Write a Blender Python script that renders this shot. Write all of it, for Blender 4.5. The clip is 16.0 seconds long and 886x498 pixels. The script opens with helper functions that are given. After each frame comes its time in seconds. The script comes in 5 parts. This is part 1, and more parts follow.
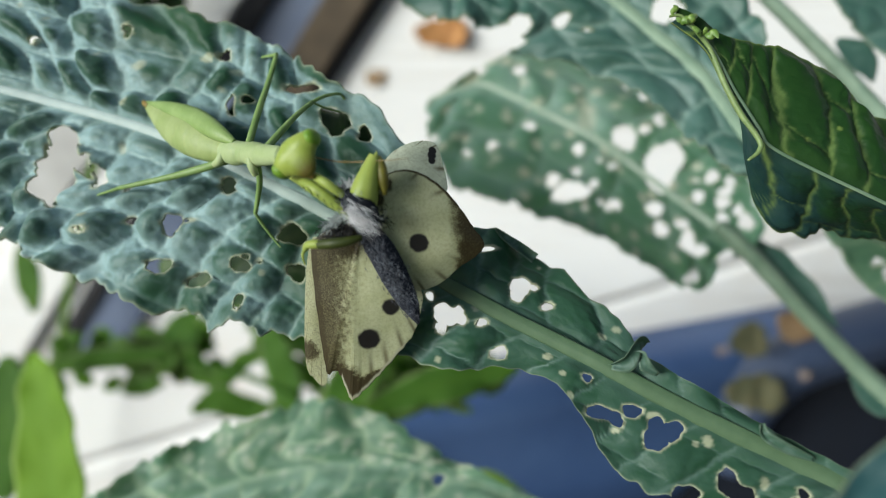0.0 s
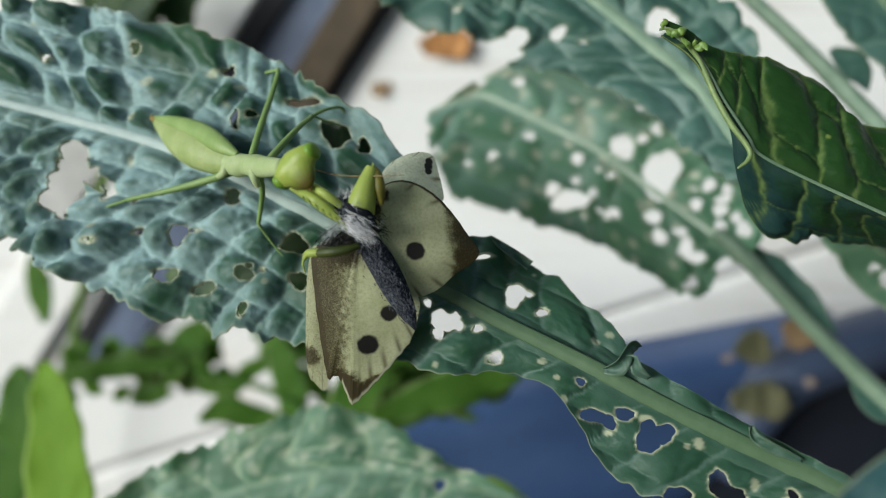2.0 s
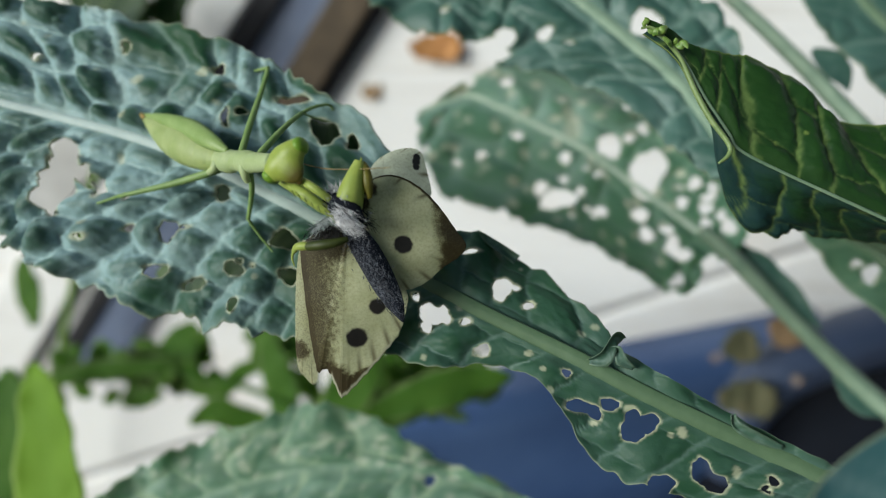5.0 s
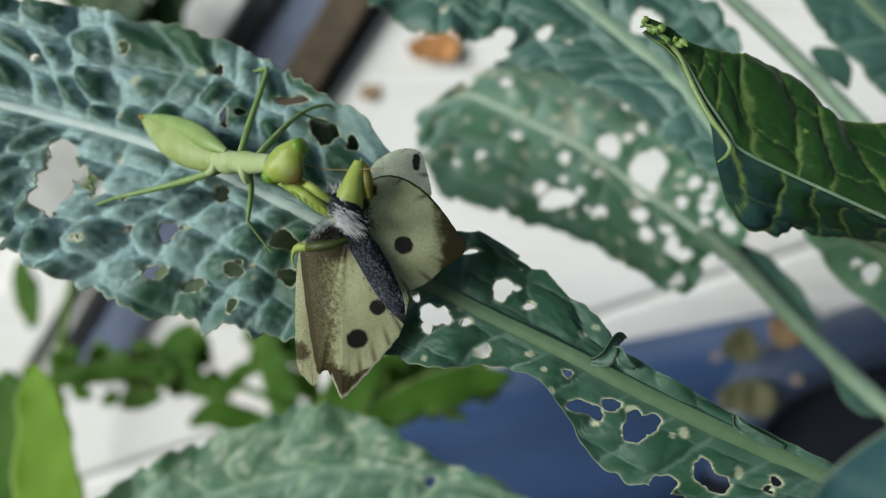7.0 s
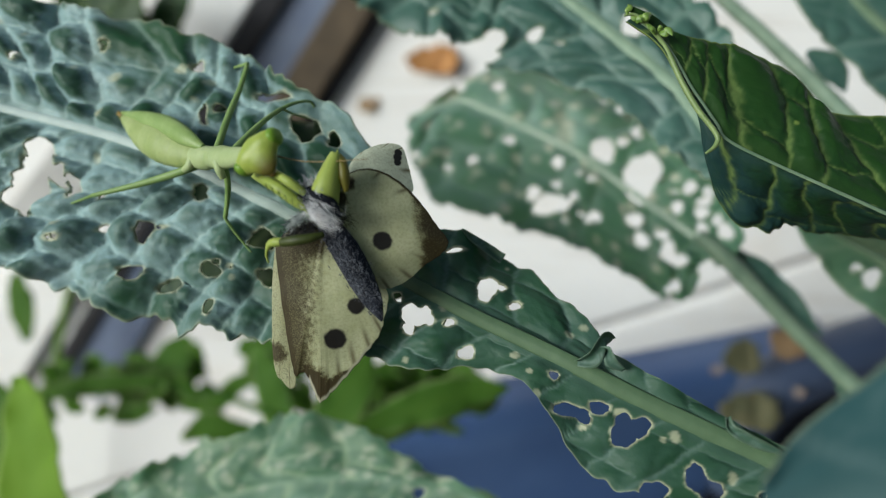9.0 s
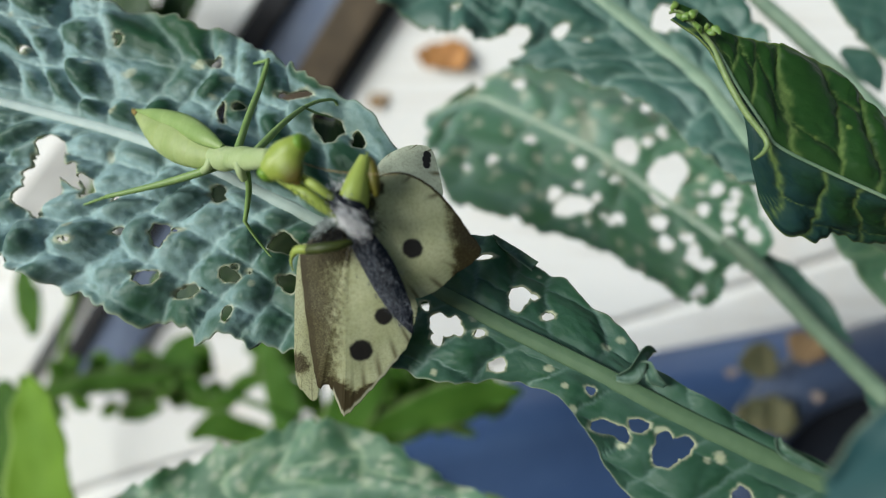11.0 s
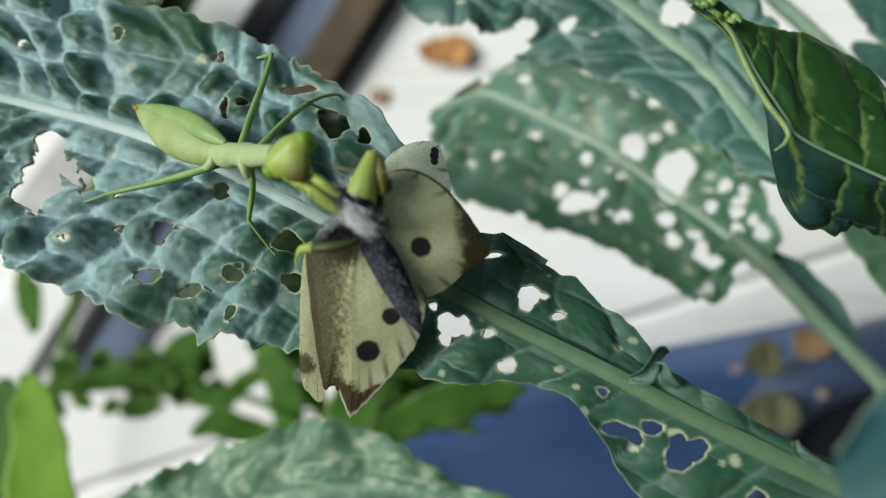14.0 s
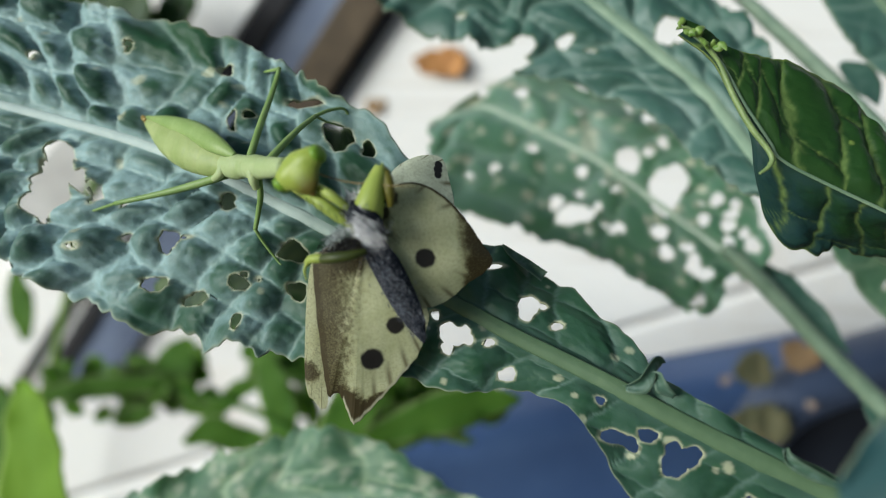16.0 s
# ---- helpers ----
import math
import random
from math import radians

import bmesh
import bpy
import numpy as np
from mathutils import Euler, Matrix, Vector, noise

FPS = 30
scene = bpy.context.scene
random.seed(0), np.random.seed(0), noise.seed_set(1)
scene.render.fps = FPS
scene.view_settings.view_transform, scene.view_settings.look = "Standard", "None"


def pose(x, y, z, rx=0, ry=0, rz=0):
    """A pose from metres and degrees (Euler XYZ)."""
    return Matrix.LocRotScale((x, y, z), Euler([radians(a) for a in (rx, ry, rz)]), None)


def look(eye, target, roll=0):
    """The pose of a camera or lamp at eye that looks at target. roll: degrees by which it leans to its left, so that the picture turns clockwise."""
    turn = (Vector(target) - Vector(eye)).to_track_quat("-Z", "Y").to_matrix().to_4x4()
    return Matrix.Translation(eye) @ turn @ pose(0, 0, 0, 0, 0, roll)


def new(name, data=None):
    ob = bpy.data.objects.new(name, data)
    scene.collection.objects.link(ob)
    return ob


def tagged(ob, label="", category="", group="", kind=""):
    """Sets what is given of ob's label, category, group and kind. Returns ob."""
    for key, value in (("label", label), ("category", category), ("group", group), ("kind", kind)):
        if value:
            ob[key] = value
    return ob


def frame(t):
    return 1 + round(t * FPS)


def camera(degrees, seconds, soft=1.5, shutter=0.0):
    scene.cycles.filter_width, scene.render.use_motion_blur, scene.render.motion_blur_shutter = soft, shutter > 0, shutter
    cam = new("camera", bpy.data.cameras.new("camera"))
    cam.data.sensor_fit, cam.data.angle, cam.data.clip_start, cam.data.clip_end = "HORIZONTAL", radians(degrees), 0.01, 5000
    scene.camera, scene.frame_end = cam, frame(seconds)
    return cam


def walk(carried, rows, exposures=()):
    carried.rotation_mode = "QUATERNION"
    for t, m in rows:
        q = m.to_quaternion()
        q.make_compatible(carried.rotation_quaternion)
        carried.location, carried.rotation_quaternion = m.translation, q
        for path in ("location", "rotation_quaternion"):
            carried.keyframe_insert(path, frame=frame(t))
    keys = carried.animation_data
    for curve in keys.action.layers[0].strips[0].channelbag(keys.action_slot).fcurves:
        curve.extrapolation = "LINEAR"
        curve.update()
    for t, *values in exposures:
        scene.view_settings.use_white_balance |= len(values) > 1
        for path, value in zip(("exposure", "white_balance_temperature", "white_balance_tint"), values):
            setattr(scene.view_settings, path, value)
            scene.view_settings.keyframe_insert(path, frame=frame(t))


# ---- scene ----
cam = camera(70.5, 16.0, 1.15)
cam.data.dof.use_dof = True
cam.data.dof.focus_distance = 0.095
cam.data.dof.aperture_fstop = 8.8
EYE, TILT = 0.6, -20.0
ROWS = [
    (0.0, 0.00012, -0.00091, 0.00036, -0.031, -0.235, 0.076),
    (0.5, -0.00013, -0.00245, 0.00117, 0.131, -0.063, 0.171),
    (1.0, -0.00036, -0.00324, 0.00088, 0.565, -0.116, 0.197),
    (1.5, 0.00151, -0.00402, -0.00068, 0.560, 0.748, 0.116),
    (2.0, 0.00187, -0.00375, 0.00010, 0.678, 0.641, 0.395),
    (2.5, 0.00170, -0.00380, -0.00053, 0.435, 0.727, 0.393),
    (3.0, 0.00279, -0.00446, -0.00113, 0.278, 1.109, 0.439),
    (3.5, 0.00333, -0.00530, -0.00149, 0.075, 1.041, 0.348),
    (4.0, 0.00294, -0.00543, -0.00150, 0.017, 1.071, 0.551),
    (6.5, 0.00238, -0.00480, -0.00162, -0.101, 0.958, 0.645),
    (7.0, 0.00230, -0.00488, -0.00147, -0.159, 1.036, 0.797),
    (7.5, 0.00653, -0.00396, -0.00345, -0.239, 1.421, 1.331),
    (8.0, 0.00795, -0.00446, -0.00247, 0.222, 1.492, 1.877),
    (8.5, 0.00605, -0.00463, -0.00244, 0.184, 1.841, 1.446),
    (9.0, 0.00550, -0.00157, -0.00442, 0.100, 2.563, 0.808),
    (11.5, 0.00108, 0.00303, -0.00206, 0.457, 1.987, 0.383),
    (12.0, 0.00163, 0.00290, -0.00115, 0.860, 1.808, 0.822),
    (12.5, 0.00268, 0.00244, -0.00171, 1.034, 1.597, 0.999),
    (13.0, 0.00149, 0.00365, -0.00183, 0.793, 1.647, 0.655),
    (13.5, 0.00072, 0.00376, -0.00104, 0.745, 1.552, 0.707),
    (14.0, 0.00033, 0.00487, -0.00198, 0.450, 1.762, 0.401),
    (14.5, -0.00042, 0.00450, -0.00251, 0.032, 1.963, 0.138),
    (15.0, -0.00037, 0.00476, -0.00158, -0.055, 1.994, 0.325),
    (15.5, -0.00062, 0.00305, -0.00146, -0.233, 2.429, -0.225),
    (16.0, -0.00134, 0.00235, -0.00180, -0.347, 2.619, -0.048),
]
walk(cam, [(t, pose(0, 0, EYE, TILT, 0, 0) @ pose(x, y, z, 90 + pitch, roll, yaw)) for t, x, y, z, yaw, pitch, roll in ROWS],
     [(0.0, 0.66), (1.5, 0.54), (3.0, 0.43), (9.2, 0.43), (11.3, 0.56), (16.0, 0.56)])

# ---- light ----
world = bpy.data.worlds.new("sky")
scene.world = world
world.use_nodes = True
wn = world.node_tree
sky = wn.nodes.new("ShaderNodeTexSky")
sky.sky_type, sky.sun_disc = "NISHITA", False
sky.sun_elevation, sky.sun_rotation = radians(18), radians(233)
wn.links.new(sky.outputs[0], wn.nodes["Background"].inputs[0])
wn.nodes["Background"].inputs[1].default_value = 0.065
sun = new("sun", bpy.data.lights.new("sun", "SUN"))
sun.data.energy, sun.data.angle, sun.data.color = 4.05, radians(30), (0.905, 0.955, 0.925)
sun.matrix_world = look((-1.6, -1.1, 1.2), (0, 0.1, 0.55))


# ---- materials ----
def material(name):
    m = bpy.data.materials.new(name)
    m.use_nodes = True
    t = m.node_tree
    return m, t, t.nodes["Principled BSDF"]


def ramp_of(t, source, stops):
    r = t.nodes.new("ShaderNodeValToRGB")
    while len(r.color_ramp.elements) < len(stops):
        r.color_ramp.elements.new(0.5)
    for e, (p, c) in zip(r.color_ramp.elements, stops):
        e.position, e.color = p, (*c, 1)
    t.links.new(source, r.inputs[0])
    return r.outputs[0]


def noise_of(t, scale, detail=4, rough=0.55):
    n = t.nodes.new("ShaderNodeTexNoise")
    c = t.nodes.new("ShaderNodeTexCoord")
    t.links.new(c.outputs["Object"], n.inputs["Vector"])
    n.inputs["Scale"].default_value, n.inputs["Detail"].default_value, n.inputs["Roughness"].default_value = scale, detail, rough
    return n.outputs["Fac"]


def mix_of(t, fac, a, b):
    n = t.nodes.new("ShaderNodeMix")
    n.data_type = "RGBA"
    for k, v in ((0, fac), (6, a), (7, b)):
        if isinstance(v, (int, float)):
            n.inputs[k].default_value = v
        elif isinstance(v, tuple):
            n.inputs[k].default_value = (*v, 1)
        else:
            t.links.new(v, n.inputs[k])
    return n.outputs[2]


def attr_of(t, name):
    n = t.nodes.new("ShaderNodeAttribute")
    n.attribute_name = name
    return n.outputs["Fac"]


def bump_of(t, b, height, strength, distance):
    n = t.nodes.new("ShaderNodeBump")
    n.inputs["Strength"].default_value, n.inputs["Distance"].default_value = strength, distance
    t.links.new(height, n.inputs["Height"])
    t.links.new(n.outputs[0], b.inputs["Normal"])


def see_through(t, b, colour, amount):
    """Lets a thin sheet pass some of the light that falls on its back."""
    tr = t.nodes.new("ShaderNodeBsdfTranslucent")
    mx = t.nodes.new("ShaderNodeMixShader")
    if isinstance(colour, tuple):
        tr.inputs[0].default_value = (*colour, 1)
    else:
        t.links.new(colour, tr.inputs[0])
    mx.inputs[0].default_value = amount
    t.links.new(b.outputs[0], mx.inputs[1])
    t.links.new(tr.outputs[0], mx.inputs[2])
    t.links.new(mx.outputs[0], t.nodes["Material Output"].inputs[0])


def leaf_material(name, dark, pale, vein, glow, rough=0.5, through_light=0.25, scar=(0.34, 0.35, 0.19), gloss=0.35):
    m, t, b = material(name)
    n1 = noise_of(t, 120, 6, 0.6)
    n2 = noise_of(t, 900, 3)
    add = t.nodes.new("ShaderNodeMath")
    add.operation, add.use_clamp = "MULTIPLY", True
    t.links.new(ramp_of(t, n1, [(0.25, (0.25, 0.25, 0.25)), (0.75, (1, 1, 1))]), add.inputs[0])
    t.links.new(attr_of(t, "bloom"), add.inputs[1])
    body = mix_of(t, add.outputs[0], dark, pale)
    body = mix_of(t, ramp_of(t, n2, [(0.4, (0, 0, 0)), (0.9, (0.35, 0.35, 0.35))]), body, dark)
    body = mix_of(t, attr_of(t, "vein"), body, vein)
    body = mix_of(t, attr_of(t, "rim"), body, scar)
    t.links.new(body, b.inputs["Base Color"])
    b.inputs["Roughness"].default_value = rough
    b.inputs["Specular IOR Level"].default_value = gloss
    bump_of(t, b, noise_of(t, 2500, 3), 0.25, 0.0003)
    see_through(t, b, mix_of(t, attr_of(t, "rim"), glow, tuple(min(1, 1.4 * c) for c in scar)), through_light)
    return m


def plain(name, a, bcol, scale, rough=0.5, bump=0.2, depth=0.0005):
    m, t, b = material(name)
    n = noise_of(t, scale)
    t.links.new(ramp_of(t, n, [(0.3, a), (0.7, bcol)]), b.inputs["Base Color"])
    b.inputs["Roughness"].default_value = rough
    bump_of(t, b, noise_of(t, scale * 6, 4), bump, depth)
    return m


KALE = leaf_material("kale_blade", (0.010, 0.050, 0.020), (0.245, 0.365, 0.375), (0.30, 0.41, 0.385), (0.10, 0.26, 0.06), 0.5, scar=(0.46, 0.47, 0.32), gloss=0.22)
# darker copy of the blade for the near leaf, shade put into its colour
KALE_SHADED = leaf_material("kale_blade_shaded", (0.016, 0.055, 0.060), (0.045, 0.105, 0.118), (0.08, 0.13, 0.13), (0.05, 0.14, 0.05), 0.7, gloss=0.1)
KALE_TOP = leaf_material("kale_blade_dark", (0.03, 0.085, 0.065), (0.085, 0.16, 0.145), (0.2, 0.29, 0.24), (0.08, 0.22, 0.06), 0.45)
KALE_BACK = leaf_material("kale_blade_greener", (0.05, 0.13, 0.082), (0.205, 0.32, 0.265), (0.40, 0.50, 0.34), (0.30, 0.50, 0.26), 0.5, 0.5, (0.6, 0.6, 0.5))
KALE_PALE = leaf_material("kale_blade_pale", (0.090, 0.22, 0.15), (0.28, 0.42, 0.39), (0.40, 0.5, 0.42), (0.32, 0.52, 0.28), 0.5, 0.5, (0.6, 0.6, 0.5))
# second colour: bluish underside of the folded flap, darkened for its shade
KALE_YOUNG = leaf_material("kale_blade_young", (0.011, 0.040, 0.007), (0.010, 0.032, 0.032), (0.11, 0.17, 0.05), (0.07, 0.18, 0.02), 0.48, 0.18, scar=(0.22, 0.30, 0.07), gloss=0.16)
RIB = plain("kale_rib", (0.07, 0.125, 0.07), (0.12, 0.18, 0.11), 160, 0.6, 0.3, 0.0003)
RIB_LIGHT = plain("kale_light_rib", (0.34, 0.44, 0.33), (0.46, 0.55, 0.44), 160, 0.6, 0.3, 0.0003)
RIB_PALE = plain("kale_pale_rib", (0.105, 0.17, 0.115), (0.175, 0.25, 0.175), 160, 0.6, 0.3, 0.0003)


def waxy_rib():
    m, t, b = material("kale_waxy_rib")
    n = ramp_of(t, noise_of(t, 420, 4), [(0.3, (0.55, 0.55, 0.55)), (0.7, (1, 1, 1))])
    green = mix_of(t, n, (0.027, 0.060, 0.028), (0.055, 0.098, 0.050))
    pale = mix_of(t, n, (0.20, 0.265, 0.25), (0.31, 0.38, 0.365))
    t.links.new(mix_of(t, ramp_of(t, attr_of(t, "along"), [(0.38, (0, 0, 0)), (0.62, (1, 1, 1))]), green, pale), b.inputs["Base Color"])
    b.inputs["Roughness"].default_value = 0.6
    b.inputs["Specular IOR Level"].default_value = 0.3
    bump_of(t, b, noise_of(t, 900, 4), 0.25, 0.0002)
    return m


RIB_WAXY = waxy_rib()
YOUNG_EDGE = plain("young_fold", (0.075, 0.125, 0.035), (0.15, 0.21, 0.075), 500, 0.5)
YOUNG_TIP = plain("young_curled_tip", (0.045, 0.11, 0.015), (0.14, 0.22, 0.04), 700, 0.45)


def white_paint():
    m, t, b = material("white_paint")
    c = t.nodes.new("ShaderNodeTexCoord")
    mp = t.nodes.new("ShaderNodeMapping")
    mp.inputs["Rotation"].default_value = (0, radians(19), 0)
    mp.inputs["Scale"].default_value = (6, 40, 160)
    t.links.new(c.outputs["Object"], mp.inputs[0])
    n = t.nodes.new("ShaderNodeTexNoise")
    n.inputs["Scale"].default_value, n.inputs["Detail"].default_value = 1.0, 5
    t.links.new(mp.outputs[0], n.inputs["Vector"])
    body = ramp_of(t, n.outputs["Fac"], [(0.25, (0.50, 0.47, 0.435)), (0.42, (0.65, 0.647, 0.638))])
    body = mix_of(t, ramp_of(t, noise_of(t, 14, 5), [(0.55, (0, 0, 0)), (0.8, (0.55, 0.55, 0.55))]), body, (0.55, 0.5, 0.44))
    t.links.new(body, b.inputs["Base Color"])
    b.inputs["Roughness"].default_value = 0.5
    bump_of(t, b, n.outputs["Fac"], 0.4, 0.001)
    return m


WHITE = white_paint()
SOIL = plain("soil", (0.06, 0.045, 0.03), (0.14, 0.11, 0.08), 30, 0.95, 0.8, 0.01)
BLUE = plain("blue_plastic", (0.032, 0.068, 0.170), (0.052, 0.098, 0.215), 18, 0.42, 0.15, 0.0008)
GREYBLUE = plain("grey_blue_paint", (0.075, 0.10, 0.165), (0.12, 0.15, 0.22), 40, 0.5)
BROWN = plain("weathered_wood", (0.036, 0.025, 0.013), (0.078, 0.055, 0.032), 60, 0.8, 0.6, 0.001)
GREY_SHADE = plain("grey_shaded_board", (0.30, 0.295, 0.285), (0.42, 0.415, 0.405), 50, 0.85, 0.5, 0.001)
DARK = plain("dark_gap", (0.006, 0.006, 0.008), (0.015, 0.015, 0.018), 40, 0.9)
WEED = leaf_material("weed_blade", (0.13, 0.25, 0.02), (0.19, 0.32, 0.03), (0.18, 0.34, 0.06), (0.2, 0.4, 0.03), 0.6, 0.35, gloss=0.12)
PEACH = plain("pale_scrap_skin", (0.17, 0.13, 0.11), (0.27, 0.22, 0.2), 120, 0.8)
DEAD = plain("dead_leaf_skin", (0.24, 0.10, 0.027), (0.37, 0.175, 0.055), 120, 0.8)

WEED_DARK = leaf_material("weed_leaf_dark", (0.040, 0.105, 0.016), (0.098, 0.20, 0.034), (0.12, 0.22, 0.03), (0.2, 0.4, 0.02), 0.6, 0.35, gloss=0.1)
# near-black barrel colour stands for the unlit hollow under the roll
BARREL_SHADE = plain("shade_black_plastic", (0.0015, 0.0025, 0.005), (0.003, 0.005, 0.010), 18, 0.9, 0.15, 0.0008)
BARREL_SHADE.node_tree.nodes["Principled BSDF"].inputs["Specular IOR Level"].default_value = 0.02
ROLL = plain("grey_blue_roll", (0.022, 0.036, 0.075), (0.036, 0.054, 0.10), 18, 0.5, 0.15, 0.0008)
BARREL_SHADE.node_tree.nodes["Principled BSDF"].inputs["Specular IOR Level"].default_value = 0.2
TAN = plain("tan_leaf_skin", (0.16, 0.10, 0.05), (0.26, 0.17, 0.09), 120, 0.8)
OLIVE = plain("withered_leaf_skin", (0.06, 0.065, 0.03), (0.11, 0.10, 0.05), 120, 0.8)


def skin(name, a, b, scale, rough, glow, amount):
    """Waxy insect skin: broad mottling, fine grains and a faint sheen."""
    m, t, bs = material(name)
    body = mix_of(t, ramp_of(t, noise_of(t, scale, 3), [(0.3, (0, 0, 0)), (0.7, (1, 1, 1))]), a, b)
    dusky = tuple(0.55 * c for c in a)
    body = mix_of(t, ramp_of(t, noise_of(t, scale * 9, 3, 0.7), [(0.5, (0, 0, 0)), (0.85, (0.4, 0.4, 0.4))]), body, dusky)
    t.links.new(body, bs.inputs["Base Color"])
    bs.inputs["Roughness"].default_value = rough + 0.06
    bs.inputs["Specular IOR Level"].default_value = 0.25
    bump_of(t, bs, noise_of(t, scale * 8, 4), 0.2, 0.0002)
    see_through(t, bs, glow, amount)
    return m


MANTIS = skin("mantis_skin", (0.25, 0.325, 0.115), (0.355, 0.42, 0.195), 220, 0.42, (0.40, 0.49, 0.20), 0.3)
MANTIS_GREEN = skin("mantis_wing_pad_skin", (0.12, 0.20, 0.06), (0.18, 0.27, 0.095), 260, 0.4, (0.3, 0.5, 0.08), 0.15)
MANTIS_PAD = skin("mantis_folded_wing_skin", (0.165, 0.25, 0.075), (0.235, 0.325, 0.12), 260, 0.4, (0.3, 0.5, 0.08), 0.2)
MANTIS_PALE = skin("mantis_waxy_skin", (0.28, 0.365, 0.16), (0.37, 0.445, 0.24), 300, 0.4, (0.42, 0.50, 0.27), 0.3)


def face_skin():
    """Olive-yellow head, browner towards the mouth."""
    m = skin("mantis_head_skin", (0.17, 0.235, 0.035), (0.25, 0.31, 0.06), 320, 0.35, (0.3, 0.5, 0.05), 0.15)
    t = m.node_tree
    b = t.nodes["Principled BSDF"]
    c = t.nodes.new("ShaderNodeTexCoord")
    sep = t.nodes.new("ShaderNodeSeparateXYZ")
    t.links.new(c.outputs["Object"], sep.inputs[0])
    k = t.nodes.new("ShaderNodeMath")
    k.operation = "MULTIPLY_ADD"
    k.inputs[1].default_value, k.inputs[2].default_value = 300.0, 0.0
    t.links.new(sep.outputs[1], k.inputs[0])
    old = b.inputs["Base Color"].links[0].from_socket
    t.links.new(mix_of(t, ramp_of(t, k.outputs[0], [(0.35, (0, 0, 0)), (0.95, (0.9, 0.9, 0.9))]), old, (0.055, 0.036, 0.008)), b.inputs["Base Color"])
    return m


MANTIS_HEAD = face_skin()
MANTIS_EYE = skin("mantis_eye_skin", (0.075, 0.17, 0.012), (0.12, 0.22, 0.022), 400, 0.35, (0.2, 0.4, 0.05), 0.1)
MANTIS_FORE = skin("mantis_foreleg_skin", (0.21, 0.275, 0.055), (0.30, 0.36, 0.09), 260, 0.35, (0.5, 0.6, 0.06), 0.25)
MANTIS_OLIVE = skin("mantis_olive_skin", (0.09, 0.125, 0.02), (0.17, 0.21, 0.04), 260, 0.4, (0.3, 0.4, 0.05), 0.15)
# foreleg skin darkened to stand for the shadow it lies under
MANTIS_SHADED = skin("mantis_shaded_skin", (0.014, 0.022, 0.004), (0.042, 0.056, 0.011), 260, 0.45, (0.2, 0.25, 0.04), 0.1)
MANTIS_TAN = skin("mantis_tan_skin", (0.07, 0.07, 0.012), (0.18, 0.16, 0.025), 420, 0.4, (0.5, 0.4, 0.05), 0.2)
MANTIS_BROWN = plain("mantis_brown", (0.09, 0.06, 0.012), (0.19, 0.13, 0.025), 600, 0.4)
GREY_FUR = plain("grey_fur", (0.004, 0.005, 0.009), (0.012, 0.014, 0.02), 2600, 0.9, 0.6, 0.0003)


def speckled_fur():
    m, t, b = material("speckled_fur")
    body = mix_of(t, noise_of(t, 700, 3), (0.003, 0.004, 0.007), (0.018, 0.021, 0.03))
    body = mix_of(t, ramp_of(t, noise_of(t, 5200, 2), [(0.58, (0, 0, 0)), (0.70, (1, 1, 1))]), body, (0.15, 0.16, 0.18))
    t.links.new(body, b.inputs["Base Color"])
    b.inputs["Roughness"].default_value = 0.85
    b.inputs["Specular IOR Level"].default_value = 0.12
    bump_of(t, b, noise_of(t, 5200, 2), 0.6, 0.0002)
    return m


SPECKLED = speckled_fur()
FUR_DARK = plain("dark_hair", (0.006, 0.006, 0.006), (0.03, 0.03, 0.03), 900, 0.8)
FUR_PALE = plain("pale_hair", (0.32, 0.32, 0.33), (0.6, 0.61, 0.63), 900, 0.7)
FUR_SILVER = plain("silver_hair", (0.10, 0.12, 0.12), (0.30, 0.33, 0.33), 900, 0.7)
FUR_MID = plain("grey_hair", (0.012, 0.013, 0.017), (0.15, 0.165, 0.19), 900, 0.8)

for hairy in (GREY_FUR, FUR_DARK, FUR_MID):
    hairy.node_tree.nodes["Principled BSDF"].inputs["Specular IOR Level"].default_value = 0.1


